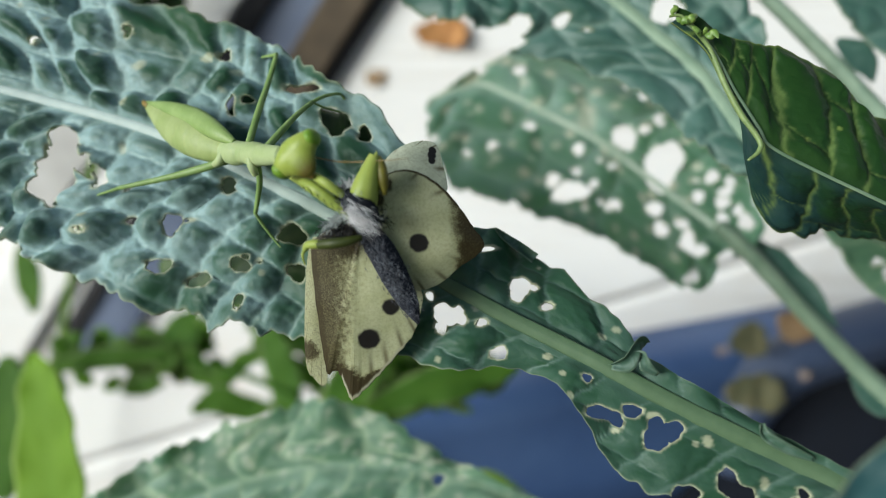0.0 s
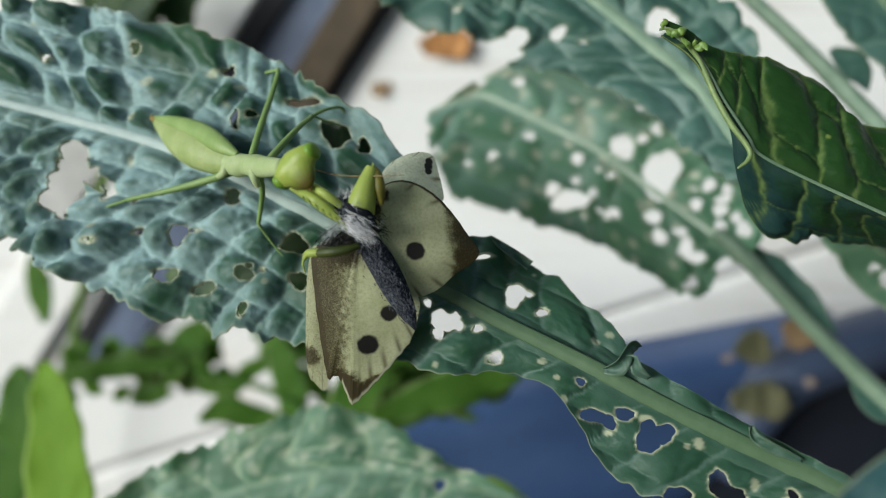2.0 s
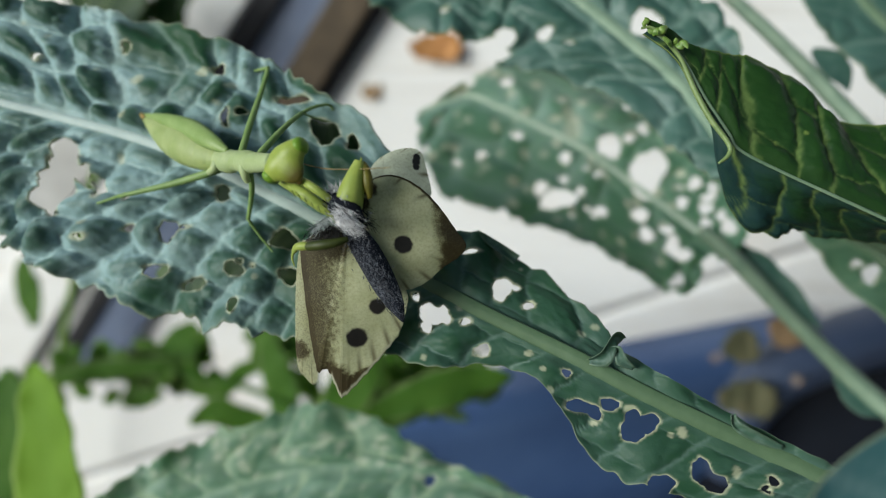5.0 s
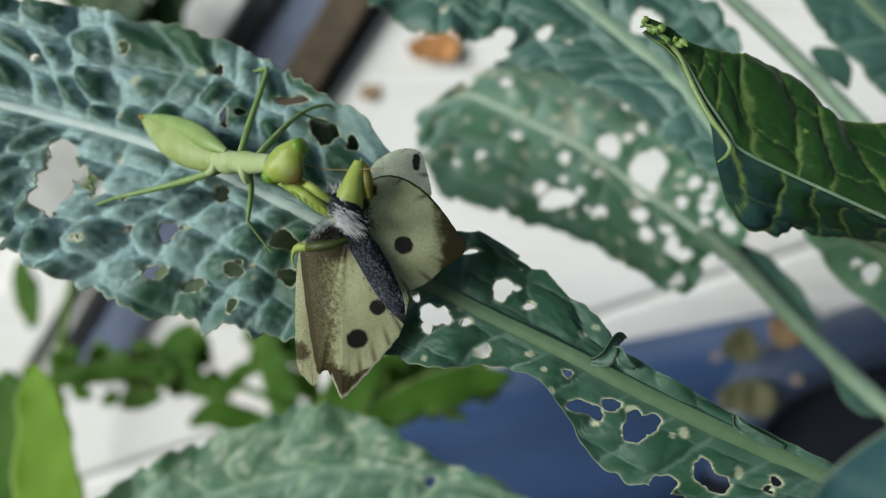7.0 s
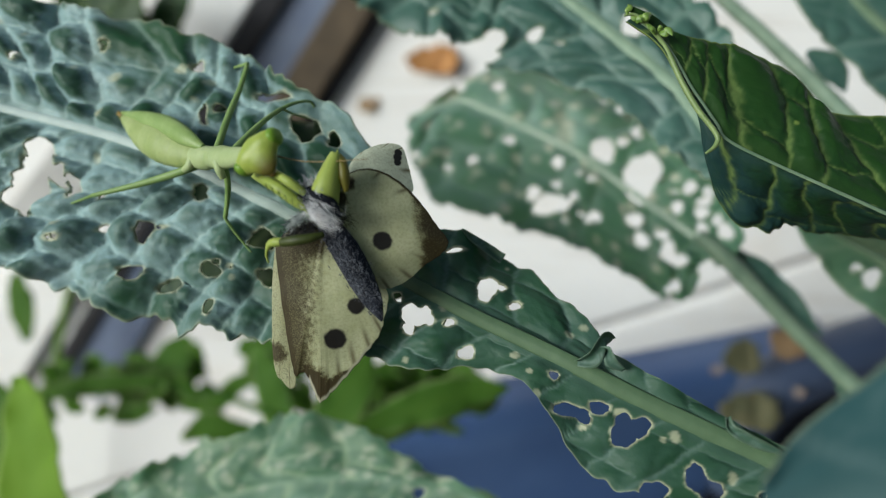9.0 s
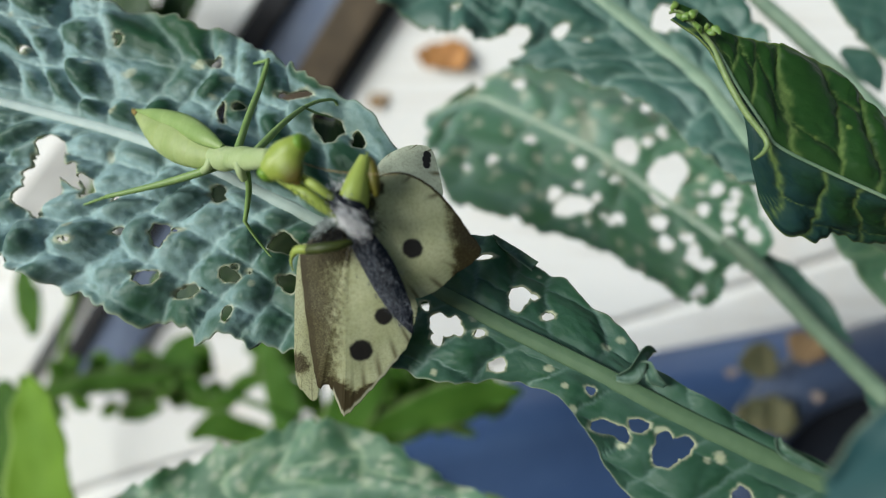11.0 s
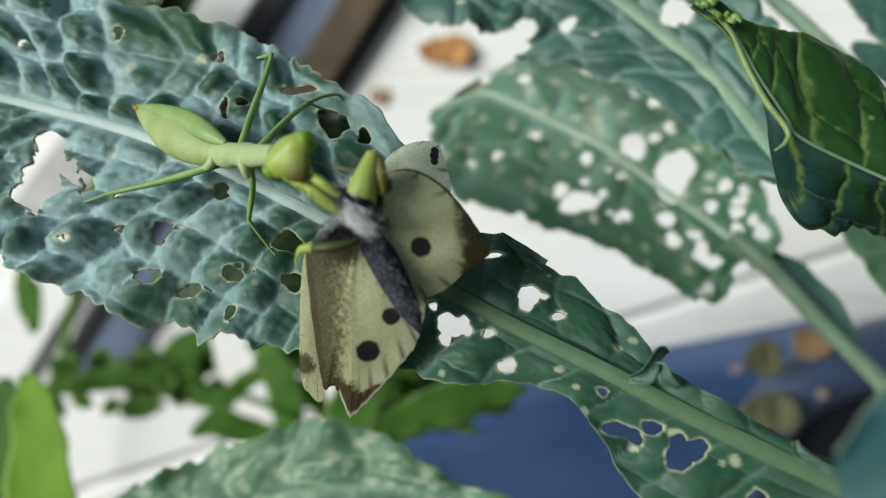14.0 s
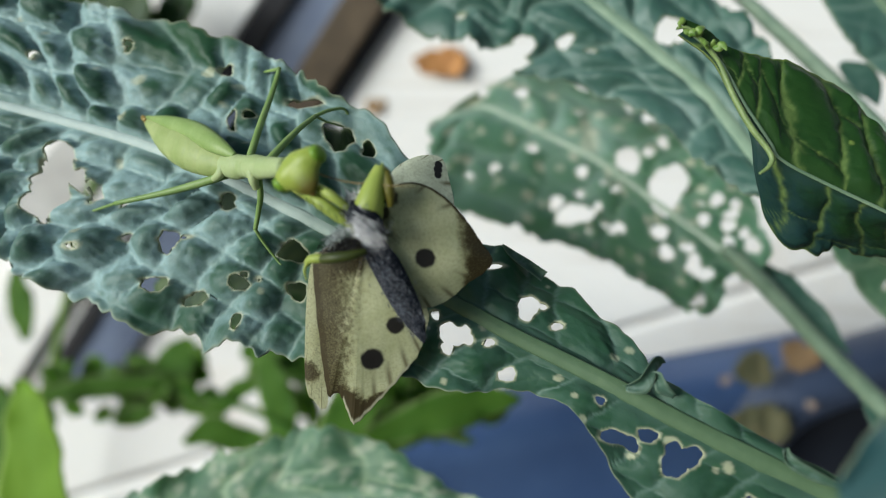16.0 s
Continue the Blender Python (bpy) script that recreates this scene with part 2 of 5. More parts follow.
def wing_material(name, low, high):
    m, t, b = material(name)
    n = noise_of(t, 2600, 3)
    body = mix_of(t, ramp_of(t, noise_of(t, 250, 4), [(0.3, (0, 0, 0)), (0.7, (1, 1, 1))]), low, high)
    body = mix_of(t, ramp_of(t, n, [(0.45, (0, 0, 0)), (0.75, (0.5, 0.5, 0.5))]), body, (0.27, 0.27, 0.16))
    body = mix_of(t, attr_of(t, "vein"), body, (0.16, 0.15, 0.08))
    heavy = t.nodes.new("ShaderNodeMath")
    heavy.operation = "MULTIPLY"
    heavy.inputs[1].default_value = 1.4
    t.links.new(attr_of(t, "dust"), heavy.inputs[0])
    dust = heavy.outputs[0]
    haze = t.nodes.new("ShaderNodeMath")
    haze.operation, haze.use_clamp = "MULTIPLY", True
    haze.inputs[1].default_value = 0.58
    t.links.new(dust, haze.inputs[0])
    body = mix_of(t, haze.outputs[0], body, (0.150, 0.138, 0.045))
    grain = t.nodes.new("ShaderNodeMath")
    grain.operation, grain.use_clamp = "SUBTRACT", True
    t.links.new(dust, grain.inputs[0])
    t.links.new(ramp_of(t, noise_of(t, 5200, 2, 0.7), [(0.32, (0.9, 0.9, 0.9)), (0.70, (0, 0, 0))]), grain.inputs[1])
    body = mix_of(t, grain.outputs[0], body, (0.045, 0.034, 0.011))
    body = mix_of(t, attr_of(t, "spot"), body, (0.012, 0.011, 0.01))
    body = mix_of(t, attr_of(t, "pale"), body, (0.42, 0.42, 0.3))
    t.links.new(body, b.inputs["Base Color"])
    b.inputs["Roughness"].default_value = 0.6
    bump_of(t, b, n, 0.3, 0.0001)
    see_through(t, b, body, 0.45)
    return m


WING = wing_material("wing_scales", (0.43, 0.455, 0.26), (0.55, 0.575, 0.38))
WING_PALE = wing_material("hindwing_scales", (0.50, 0.54, 0.42), (0.64, 0.68, 0.54))


# ---- mesh tools ----
VIEW_UP = Vector((0, math.sin(radians(20)), math.cos(radians(20))))


def link_mesh(name, verts, faces, mat, parent=None, label="", smooth=True, attributes=()):
    me = bpy.data.meshes.new(name)
    me.from_pydata([tuple(v) for v in verts], [], faces)
    me.materials.append(mat)
    if smooth:
        me.polygons.foreach_set("use_smooth", [True] * len(me.polygons))
    for key, values in attributes:
        a = me.attributes.new(key, "FLOAT", "POINT")
        a.data.foreach_set("value", [float(x) for x in values])
    me.update()
    ob = new(name, me)
    if parent:
        ob.parent = parent
    if label:
        ob["label"] = label
    return ob


def spline(points, u):
    """A smooth curve through the points, u from 0 to 1."""
    n = len(points) - 1
    f = min(max(u, 0), 1) * n
    i = min(int(f), n - 1)
    f -= i
    p = [np.array(points[min(max(k, 0), n)], float) for k in (i - 1, i, i + 1, i + 2)]
    return 0.5 * (2 * p[1] + (p[2] - p[0]) * f + (2 * p[0] - 5 * p[1] + 4 * p[2] - p[3]) * f * f + (3 * p[1] - p[0] - 3 * p[2] + p[3]) * f ** 3)


def smoothstep(a, b, x):
    x = np.clip((x - a) / (b - a), 0, 1)
    return x * x * (3 - 2 * x)


def tube(name, points, radii, mat, parent=None, label="", rings=24, sides=12, flat=1.0, ridge=0.0, notches=0):
    """A rounded stalk through the points, thick as radii say; flat squeezes it across the view."""
    verts, faces, along = [], [], []
    for i in range(rings + 1):
        u = i / rings
        c = spline(points, u)
        along += [u] * sides
        tan = spline(points, min(u + 0.01, 1)) - spline(points, max(u - 0.01, 0))
        tan /= np.linalg.norm(tan)
        r = float(spline([(x,) for x in radii], u)[0])
        if notches:
            r *= 1 - 0.035 * (1 - abs(math.sin(math.pi * notches * u))) ** 3
        ref = np.array((0.0, -0.94, 0.34))
        a = np.cross(tan, ref)
        a /= np.linalg.norm(a)
        b = np.cross(a, tan)
        for k in range(sides):
            w = 2 * math.pi * k / sides
            rr = r * (1 + ridge * (math.sin(5 * w) + 0.6 * math.sin(9 * w + 2) + 1.2 * noise.noise((u * 14, 0.6 * w, r * 900))))
            verts.append(c + a * rr * math.cos(w) + b * rr * flat * math.sin(w))
    for i in range(rings):
        for k in range(sides):
            k2 = (k + 1) % sides
            faces.append((i * sides + k, (i + 1) * sides + k, (i + 1) * sides + k2, i * sides + k2))
    faces.append(tuple(range(sides)))
    faces.append(tuple(rings * sides + k for k in range(sides))[::-1])
    return link_mesh(name, verts, faces, mat, parent, label, True, [("along", along)])


def leaf(name, mid, up, down, mat, parent, label, cell=0.0006, holes=(), blister=0.0012, cell_size=0.006, vein_step=0.013, slant=0.8,
         cup=0.0, wave=0.0, rag=0.05, seed=0, thick=0.00045, rib=(0.002, 0.0006), crumbs=0, rib_mat=None, bloom_sheen=(0.6, 0.6), bump_range=(1.0, 1.0), scars=0, net_vein=0.2, margin=0.35, scar_strength=0.5, scar_size=0.0013, vein_width=0.0006, side_strength=0.5, mid_strength=0.4, marks=(), pucker=0.3, patchy=0.0, rim_strength=0.6, down_bloom_shade=1.0, rag_down=None, calm=0.0, quilt=0.0, crumb=(0.0005, 0.0012), dapple=False, bloom_span=(0.35, 0.6), vein_range=(1.0, 1.0)):
    """A leaf lofted over cross-sections: midrib, one margin and the other. Blisters stand between a net of veins; eaten holes go through."""
    rng = random.Random(seed)
    mid, up, down = (np.array(x, float) for x in (mid, up, down))
    length = np.linalg.norm(np.diff(mid, axis=0), axis=1).sum()
    width = max(np.linalg.norm(up - mid, axis=1).max(), np.linalg.norm(down - mid, axis=1).max())
    ns, nh = int(length / cell), int(width / cell)
    dense = np.linspace(0, 1, 400)
    way = np.linalg.norm(np.diff(np.array([spline(mid, u) for u in dense]), axis=0), axis=1).cumsum()
    us = np.interp(np.linspace(0, 1, ns + 1), np.concatenate([[0], way / way[-1]]), dense)
    M = np.array([spline(mid, u) for u in us])
    A = np.array([spline(up, u) for u in us]) - M
    B = np.array([spline(down, u) for u in us]) - M
    arc = np.concatenate([[0], np.cumsum(np.linalg.norm(np.diff(M, axis=0), axis=1))])
    nt = 2 * nh
    ts = np.linspace(-1, 1, nt + 1)
    ragged = np.array([[1 + (rag_down if k and rag_down else rag) * (noise.noise((a * 160, seed * 3.1 + k, 0)) + 0.6 * noise.noise((a * 480, seed + k * 7, 3))) for a in arc] for k in (0, 1)])
    pts = np.zeros((ns + 1, nt + 1, 3))
    lat = np.zeros((ns + 1, nt + 1))
    for j, t in enumerate(ts):
        side, k = (A, 0) if t > 0 else (B, 1)
        off = side * (abs(t) * ragged[k])[:, None]
        pts[:, j] = M + off
        lat[:, j] = np.sign(t) * np.linalg.norm(off, axis=1)
    du = np.gradient(pts, axis=0)
    dv = np.gradient(pts, axis=1)
    nrm = np.cross(du, dv)
    nrm /= np.maximum(np.linalg.norm(nrm, axis=2, keepdims=True), 1e-12)
    flip = np.sign((nrm * np.array((0.0, -0.94, 0.34))).sum(2).mean())
    nrm *= flip
    av = np.repeat(arc[:, None], nt + 1, 1)
    ab = np.abs(lat)
    # side veins slant towards the tip on both sides of the midrib
    q = av - slant * ab + 6.0 * ab * ab
    jit = np.where(lat > 0, 0.37, 0.0) * vein_step
    sway = np.array([[noise.noise((av[i, j] * 60, lat[i, j] * 90, seed + 9)) for j in range(nt + 1)] for i in range(ns + 1)])
    qq = (q + jit) / vein_step + 0.3 * sway
    near = np.abs(qq - np.round(qq)) * vein_step * 0.75
    along = av / arc[-1]
    rough_part = bump_range[0] + (bump_range[1] - bump_range[0]) * smoothstep(0.3, 0.6, along)
    vw = vein_width * (0.3 + 0.7 * np.clip(rough_part, 0, 1))
    side_vein = np.exp(-(near / vw) ** 2) * np.clip(1.25 - ab / width, 0, 1) * (0.4 + 0.6 * np.clip(rough_part, 0, 1))
    mid_vein = np.exp(-(ab / 0.0022) ** 2)
    cells = np.zeros_like(lat)
    first = np.zeros_like(lat)
    fine = np.zeros_like(lat)
    big = np.zeros_like(lat)
    small = np.zeros_like(lat)
    tint = np.zeros_like(lat)
    for i in range(ns + 1):
        for j in range(nt + 1):
            p = Vector((q[i, j] / cell_size * 0.8, lat[i, j] / cell_size, seed * 5.0))
            dd = noise.voronoi(p)[0]
            cells[i, j] = dd[1] - dd[0]
            first[i, j] = dd[0]
            if pucker:
                dd2 = noise.voronoi(p * 2.3)[0]
                small[i, j] = dd2[1] - dd2[0]
            if patchy:
                tint[i, j] = noise.noise((q[i, j] * 260, lat[i, j] * 260, seed + 40))
            big[i, j] = noise.noise((av[i, j] * 45, lat[i, j] * 45, seed))
            fine[i, j] = noise.noise((q[i, j] * 420, lat[i, j] * 420, seed)) + 0.5 * noise.noise((av[i, j] * 1100, lat[i, j] * 1100, seed))
    dome = 0.5 * np.clip(1 - (first / 0.85) ** 2, 0, 1) + 0.5 * np.clip(cells / 0.75, 0, 1) + pucker * (np.clip(small / 0.6, 0, 1) - 0.5)
    lift = dome * smoothstep(-0.05, 0.3, cells) * smoothstep(0, 0.003, near) * smoothstep(0.0005, 0.004, ab) * rough_part
    if quilt:
        # pillows between the side veins, parted by short cross veins
        strip = qq + 0.55 * sway + 0.25 * fine * pucker
        row_no = np.floor(strip)
        shift = np.modf(np.abs(np.sin(row_no * 12.9898 + np.sign(lat) * 4.1 + seed) * 43758.5453))[0]
        cross = ab / quilt + shift + 0.45 * big + 0.15 * fine * pucker
        height_of = np.modf(np.abs(np.sin(row_no * 78.233 + np.floor(cross) * 37.719 + np.sign(lat) * 2.3) * 24634.6345))[0]
        fu, fv = strip - row_no, cross - np.floor(cross)
        lift = np.sin(np.pi * fu) ** 0.75 * np.sin(np.pi * fv) ** 0.6 * (0.55 + 0.75 * height_of) + pucker * 0.5 * (dome - 0.5)
        lift = lift * smoothstep(0.0004, 0.003, ab) * rough_part
        seam = np.minimum(np.minimum(fu, 1 - fu) * vein_step * 0.75, 1.6 * np.minimum(fv, 1 - fv) * quilt + 0.0001)
        side_vein = np.exp(-(seam / vw) ** 2) * np.clip(1.3 - ab / width, 0.3, 1) * (0.75 + 0.25 * np.clip(rough_part, 0, 1))
    net = np.maximum(1 - smoothstep(0.0, 0.08, cells), 0.6 * pucker * (1 - smoothstep(0.0, 0.12, small)))
    if quilt:
        net = net * 0.4
    tt = np.repeat(np.abs(ts)[None, :], ns + 1, 0)
    if calm:
        lift = lift * smoothstep(0, calm, 1 - tt)
    height = blister * lift * (0.6 + 0.8 * np.clip(big + 0.5, 0, 1)) + 0.0012 * big + 0.05 * blister * fine * rough_part + cup * tt * tt
    height += wave * tt ** 2 * np.sin(av * 330 + np.where(lat > 0, 1.0, 2.6) + 3 * big)
    base = pts.copy()
    pts = pts + nrm * height[..., None]
    vein = np.clip(np.maximum(np.maximum(side_vein * side_strength, mid_vein * mid_strength), net * net_vein * np.clip(0.4 + 0.6 * rough_part, 0, 1)), 0, 1)
    vein = vein * (vein_range[0] + (vein_range[1] - vein_range[0]) * smoothstep(0.3, 0.6, along))
    rim = np.clip(1 - (1 - tt) * width / 0.0006, 0, 1) * margin
    # paleness along the leaf: wax bloom, with sky sheen put in as colour
    bloom = np.clip(0.5 + 0.9 * big, 0, 1) * (bloom_sheen[0] + (bloom_sheen[1] - bloom_sheen[0]) * smoothstep(*bloom_span, along))
    if quilt:
        # domes lose bloom, and part of their shading is put into this colour
        dome_dark = smoothstep(0.38, 0.74, lift + 0.12 * fine) if dapple else np.clip(lift, 0, 1) ** 0.9
        dome_dark = dome_dark * np.where(lat < 0, 0.7, 1.0) if dapple else dome_dark
        bloom = bloom * np.clip((1.2 if dapple else 1.38) - 1.1 * dome_dark, 0.12 if dapple else 0.2, 2)
    # lower side's tone; on the folded leaf its shade goes into the colour
    bloom = bloom * np.where(lat < 0, down_bloom_shade, 1.0)
    bloom = bloom * (1 - patchy * smoothstep(-0.05, 0.3, tint) * smoothstep(0.05, 0.2, cells))
    for _ in range(scars):
        i, j, r = rng.randrange(ns // 5, ns), rng.randrange(nt), rng.uniform(0.3, 1.0) * scar_size
        dist = np.sqrt((av - av[i, j]) ** 2 + (lat - lat[i, j]) ** 2) / r + 0.5 * big
        rim = np.maximum(rim, scar_strength * smoothstep(1.1, 0.6, dist))
    # eaten holes
    gone = np.zeros(lat.shape, bool)
    holes = list(holes)
    for _ in range(crumbs):
        i, j = rng.randrange(ns // 8, ns), rng.randrange(nt)
        if ab[i, j] > 0.004:
            p, r = base[i, j], rng.uniform(*crumb)
            holes.append((p[0], Vector(p).dot(VIEW_UP), r, r * rng.uniform(0.7, 1.2)))
    X, Q = base[..., 0], base @ np.array(VIEW_UP)
    for n, (cx, cq, rx, rq) in enumerate(holes):
        dx, dq = (X - cx) / rx, (Q - cq) / rq
        ang = np.arctan2(dq, dx)
        f = np.sqrt(dx * dx + dq * dq) / (1 + 0.13 * np.sin(2 * ang + n) + 0.1 * np.sin(3 * ang + 2.3 * n) + 0.05 * np.sin(7 * ang + n))
        ci = np.unravel_index(np.argmin(f), f.shape)
        if f[ci] > 1:
            continue
        inside = f < 1
        gone |= inside
        scale = 1 / np.maximum(f, 0.05)
        moved = pts[ci] + (pts - pts[ci]) * scale[..., None]
        edge = inside & (f > 1 - 2.2 * cell / min(rx, rq))
        pts[edge] = moved[edge]
        rim = np.maximum(rim, np.clip(1 - (f - 1) * min(rx, rq) / 0.00026, 0, 1) * rim_strength)
    for cx, cq, rx, rq in marks:
        rim = np.maximum(rim, 0.55 * smoothstep(1.1, 0.75, np.sqrt(((X - cx) / rx) ** 2 + ((Q - cq) / rq) ** 2) + 0.35 * fine))
    faces = []
    verts = pts.reshape(-1, 3)
    w = nt + 1
    g = gone.ravel()
    for i in range(ns):
        for j in range(nt):
            quad = (i * w + j, (i + 1) * w + j, (i + 1) * w + j + 1, i * w + j + 1)
            if not (g[quad[0]] and g[quad[1]] and g[quad[2]] and g[quad[3]]):
                faces.append(quad if flip > 0 else quad[::-1])
    used = np.unique(np.array(faces))
    index = np.full(len(verts), -1)
    index[used] = np.arange(len(used))
    faces = index[np.array(faces)].tolist()
    # the underside, and the cut edge that joins both skins
    n = len(used)
    under = verts[used] - nrm.reshape(-1, 3)[used] * thick
    edges = {(f[k], f[(k + 1) % 4]) for f in faces for k in range(4)}
    sides = [(b, a, a + n, b + n) for a, b in edges if (b, a) not in edges]
    faces = faces + [tuple(x + n for x in f[::-1]) for f in faces] + sides
    ob = link_mesh(name, np.concatenate([verts[used], under]), faces, mat, parent, label, True,
                   [(key, np.tile(x.ravel()[used], 2)) for key, x in (("vein", vein), ("rim", rim), ("bloom", bloom))])
    if rib:
        nn = nrm[:, nh]
        line = M + nn * (height[:, nh] + 0.0001)[:, None]
        pick = np.linspace(0, ns, 40).astype(int)
        tube("midrib", [tuple(line[k]) for k in pick], [rib[0] + (rib[1] - rib[0]) * k / 39 for k in range(40)], rib_mat or RIB, ob,
             "pale green midrib", 120, 20, 0.38, ridge=0.05)
    return ob


# ---- the place ----
def box(name, centre, size, mat, turn=None, parent=None, label="", bevel=0.003, trim=None):
    bm = bmesh.new()
    bmesh.ops.create_cube(bm, size=1)
    bmesh.ops.scale(bm, vec=size, verts=bm.verts)
    bmesh.ops.bevel(bm, geom=bm.edges[:], offset=min(bevel, min(size) * 0.3), segments=2, affect="EDGES", profile=0.5)
    m = Matrix.Translation(centre) @ (turn or Matrix())
    bmesh.ops.transform(bm, matrix=m, verts=bm.verts)
    for co, no in trim or ():
        cut = bmesh.ops.bisect_plane(bm, geom=bm.verts[:] + bm.edges[:] + bm.faces[:], plane_co=co, plane_no=no, clear_outer=True)
        bmesh.ops.contextual_create(bm, geom=[e for e in cut["geom_cut"] if isinstance(e, bmesh.types.BMEdge)])
    if not bm.verts:
        bm.free()
        return None
    me = bpy.data.meshes.new(name)
    bm.to_mesh(me)
    bm.free()
    me.materials.append(mat)
    ob = new(name, me)
    if parent:
        ob.parent = parent
    if label:
        ob["label"] = label
    return ob


bm = bmesh.new()
bmesh.ops.create_grid(bm, x_segments=60, y_segments=60, size=400)
for v in bm.verts:
    v.co.x, v.co.y = (math.copysign(abs(c / 400) ** 4 * 400, c) for c in (v.co.x, v.co.y))
    v.co.z = 0.01 * noise.noise(v.co * 6)
me = bpy.data.meshes.new("ground")
bm.to_mesh(me)
bm.free()
me.materials.append(SOIL)
tagged(new("ground", me), "dark brown garden soil", "ground", kind="structure")

WALL_Y = 0.46
wall = tagged(box("wall_back", (0, WALL_Y + 0.04, 0.7), (3.0, 0.03, 1.4), DARK), "white painted board wall behind the plant", "wall", kind="structure")
slope = pose(0, 0, 0, 0, -19, 0)
PLANK_Z = 0.541
EDGES = [((-1.5, 0, 0), (-1, 0, 0)), ((1.5, 0, 0), (1, 0, 0)), ((0, 0, 0.02), (0, 0, -1)), ((0, 0, 1.4), (0, 0, 1))]
for k in range(-6, 7):
    c = slope @ Vector((0.0, 0, 0.3 * k + 0.012))
    box("plank", (c.x + 0.17, WALL_Y + 0.012, c.z + PLANK_Z), (4.4, 0.022, 0.294), WHITE, slope, wall, bevel=0.004, trim=EDGES)

plant = tagged(new("kale_plant"), "blue-green kale plant with caterpillar-eaten blistered leaves", "kale")
plant.location = (0, 0, 0)

L_MID = [(0.0678, 0.0615, 0.5366), (0.0530, 0.0694, 0.5410), (0.0421, 0.0738, 0.5449), (0.0313, 0.0784, 0.5488), (0.0248, 0.0813, 0.5514), (0.0181, 0.0843, 0.5539), (0.0101, 0.0874, 0.5569), (0.0018, 0.0907, 0.5603), (-0.0059, 0.0949, 0.5632), (-0.0190, 0.1002, 0.5696), (-0.0328, 0.1053, 0.5751), (-0.0504, 0.1106, 0.5815), (-0.0662, 0.1141, 0.5854), (-0.0829, 0.1164, 0.5893), (-0.0987, 0.1187, 0.5929), (-0.1095, 0.1196, 0.5955)]
L_UP = [(0.0686, 0.0620, 0.5381), (0.0546, 0.0700, 0.5429), (0.0446, 0.0746, 0.5470), (0.0342, 0.0801, 0.5510), (0.0298, 0.0850, 0.5531), (0.0250, 0.0905, 0.5568), (0.0187, 0.0945, 0.5618), (0.0096, 0.0975, 0.5673), (0.0019, 0.0979, 0.5686), (-0.0034, 0.1011, 0.5784), (-0.0184, 0.1106, 0.5904), (-0.0346, 0.1164, 0.5982), (-0.0570, 0.1216, 0.6043), (-0.0755, 0.1243, 0.6061), (-0.0952, 0.1234, 0.6036), (-0.1090, 0.1198, 0.5960)]
L_DN = [(0.0663, 0.0610, 0.5352), (0.0471, 0.0658, 0.5367), (0.0371, 0.0687, 0.5362), (0.0263, 0.0717, 0.5386), (0.0209, 0.0769, 0.5446), (0.0168, 0.0816, 0.5490), (0.0091, 0.0838, 0.5494), (-0.0010, 0.0849, 0.5496), (-0.0104, 0.0878, 0.5517), (-0.0243, 0.0908, 0.5513), (-0.0376, 0.0934, 0.5528), (-0.0568, 0.0979, 0.5569), (-0.0750, 0.1034, 0.5636), (-0.0858, 0.1070, 0.5680), (-0.1001, 0.1124, 0.5777), (-0.1098, 0.1194, 0.5950)]
L_HOLES = [(-0.0677, 0.5773, 0.0044, 0.0056), (-0.0668, 0.5829, 0.0020, 0.0027), (-0.0619, 0.5781, 0.0010, 0.0023), (-0.0597, 0.5761, 0.0011, 0.0021), (-0.0546, 0.5739, 0.0010, 0.0007), (-0.0366, 0.5744, 0.0016, 0.0013), (-0.0457, 0.5677, 0.0017, 0.0018), (-0.0414, 0.5585, 0.0022, 0.0014), (-0.0478, 0.5608, 0.0020, 0.0014), (-0.0335, 0.5610, 0.0014, 0.0013), (-0.0306, 0.5617, 0.0005, 0.0004), (-0.0333, 0.5549, 0.0009, 0.0012), (-0.0535, 0.5686, 0.0013, 0.0006), (-0.0606, 0.5665, 0.0013, 0.0005)]
L_HOLES += [(-0.0431, 0.5685, 0.0008, 0.0005), (-0.0253, 0.5663, 0.0022, 0.0020), (-0.0243, 0.5599, 0.0018, 0.0015), (-0.0559, 0.6026, 0.0009, 0.0011), (-0.0730, 0.6011, 0.0007, 0.0008), (-0.0363, 0.5885, 0.0012, 0.0016), (-0.0329, 0.5890, 0.0008, 0.0008), (-0.0236, 0.5913, 0.0028, 0.0010), (-0.0180, 0.5853, 0.0023, 0.0024), (-0.0131, 0.5831, 0.0013, 0.0013), (-0.0378, 0.5975, 0.0015, 0.0008)]
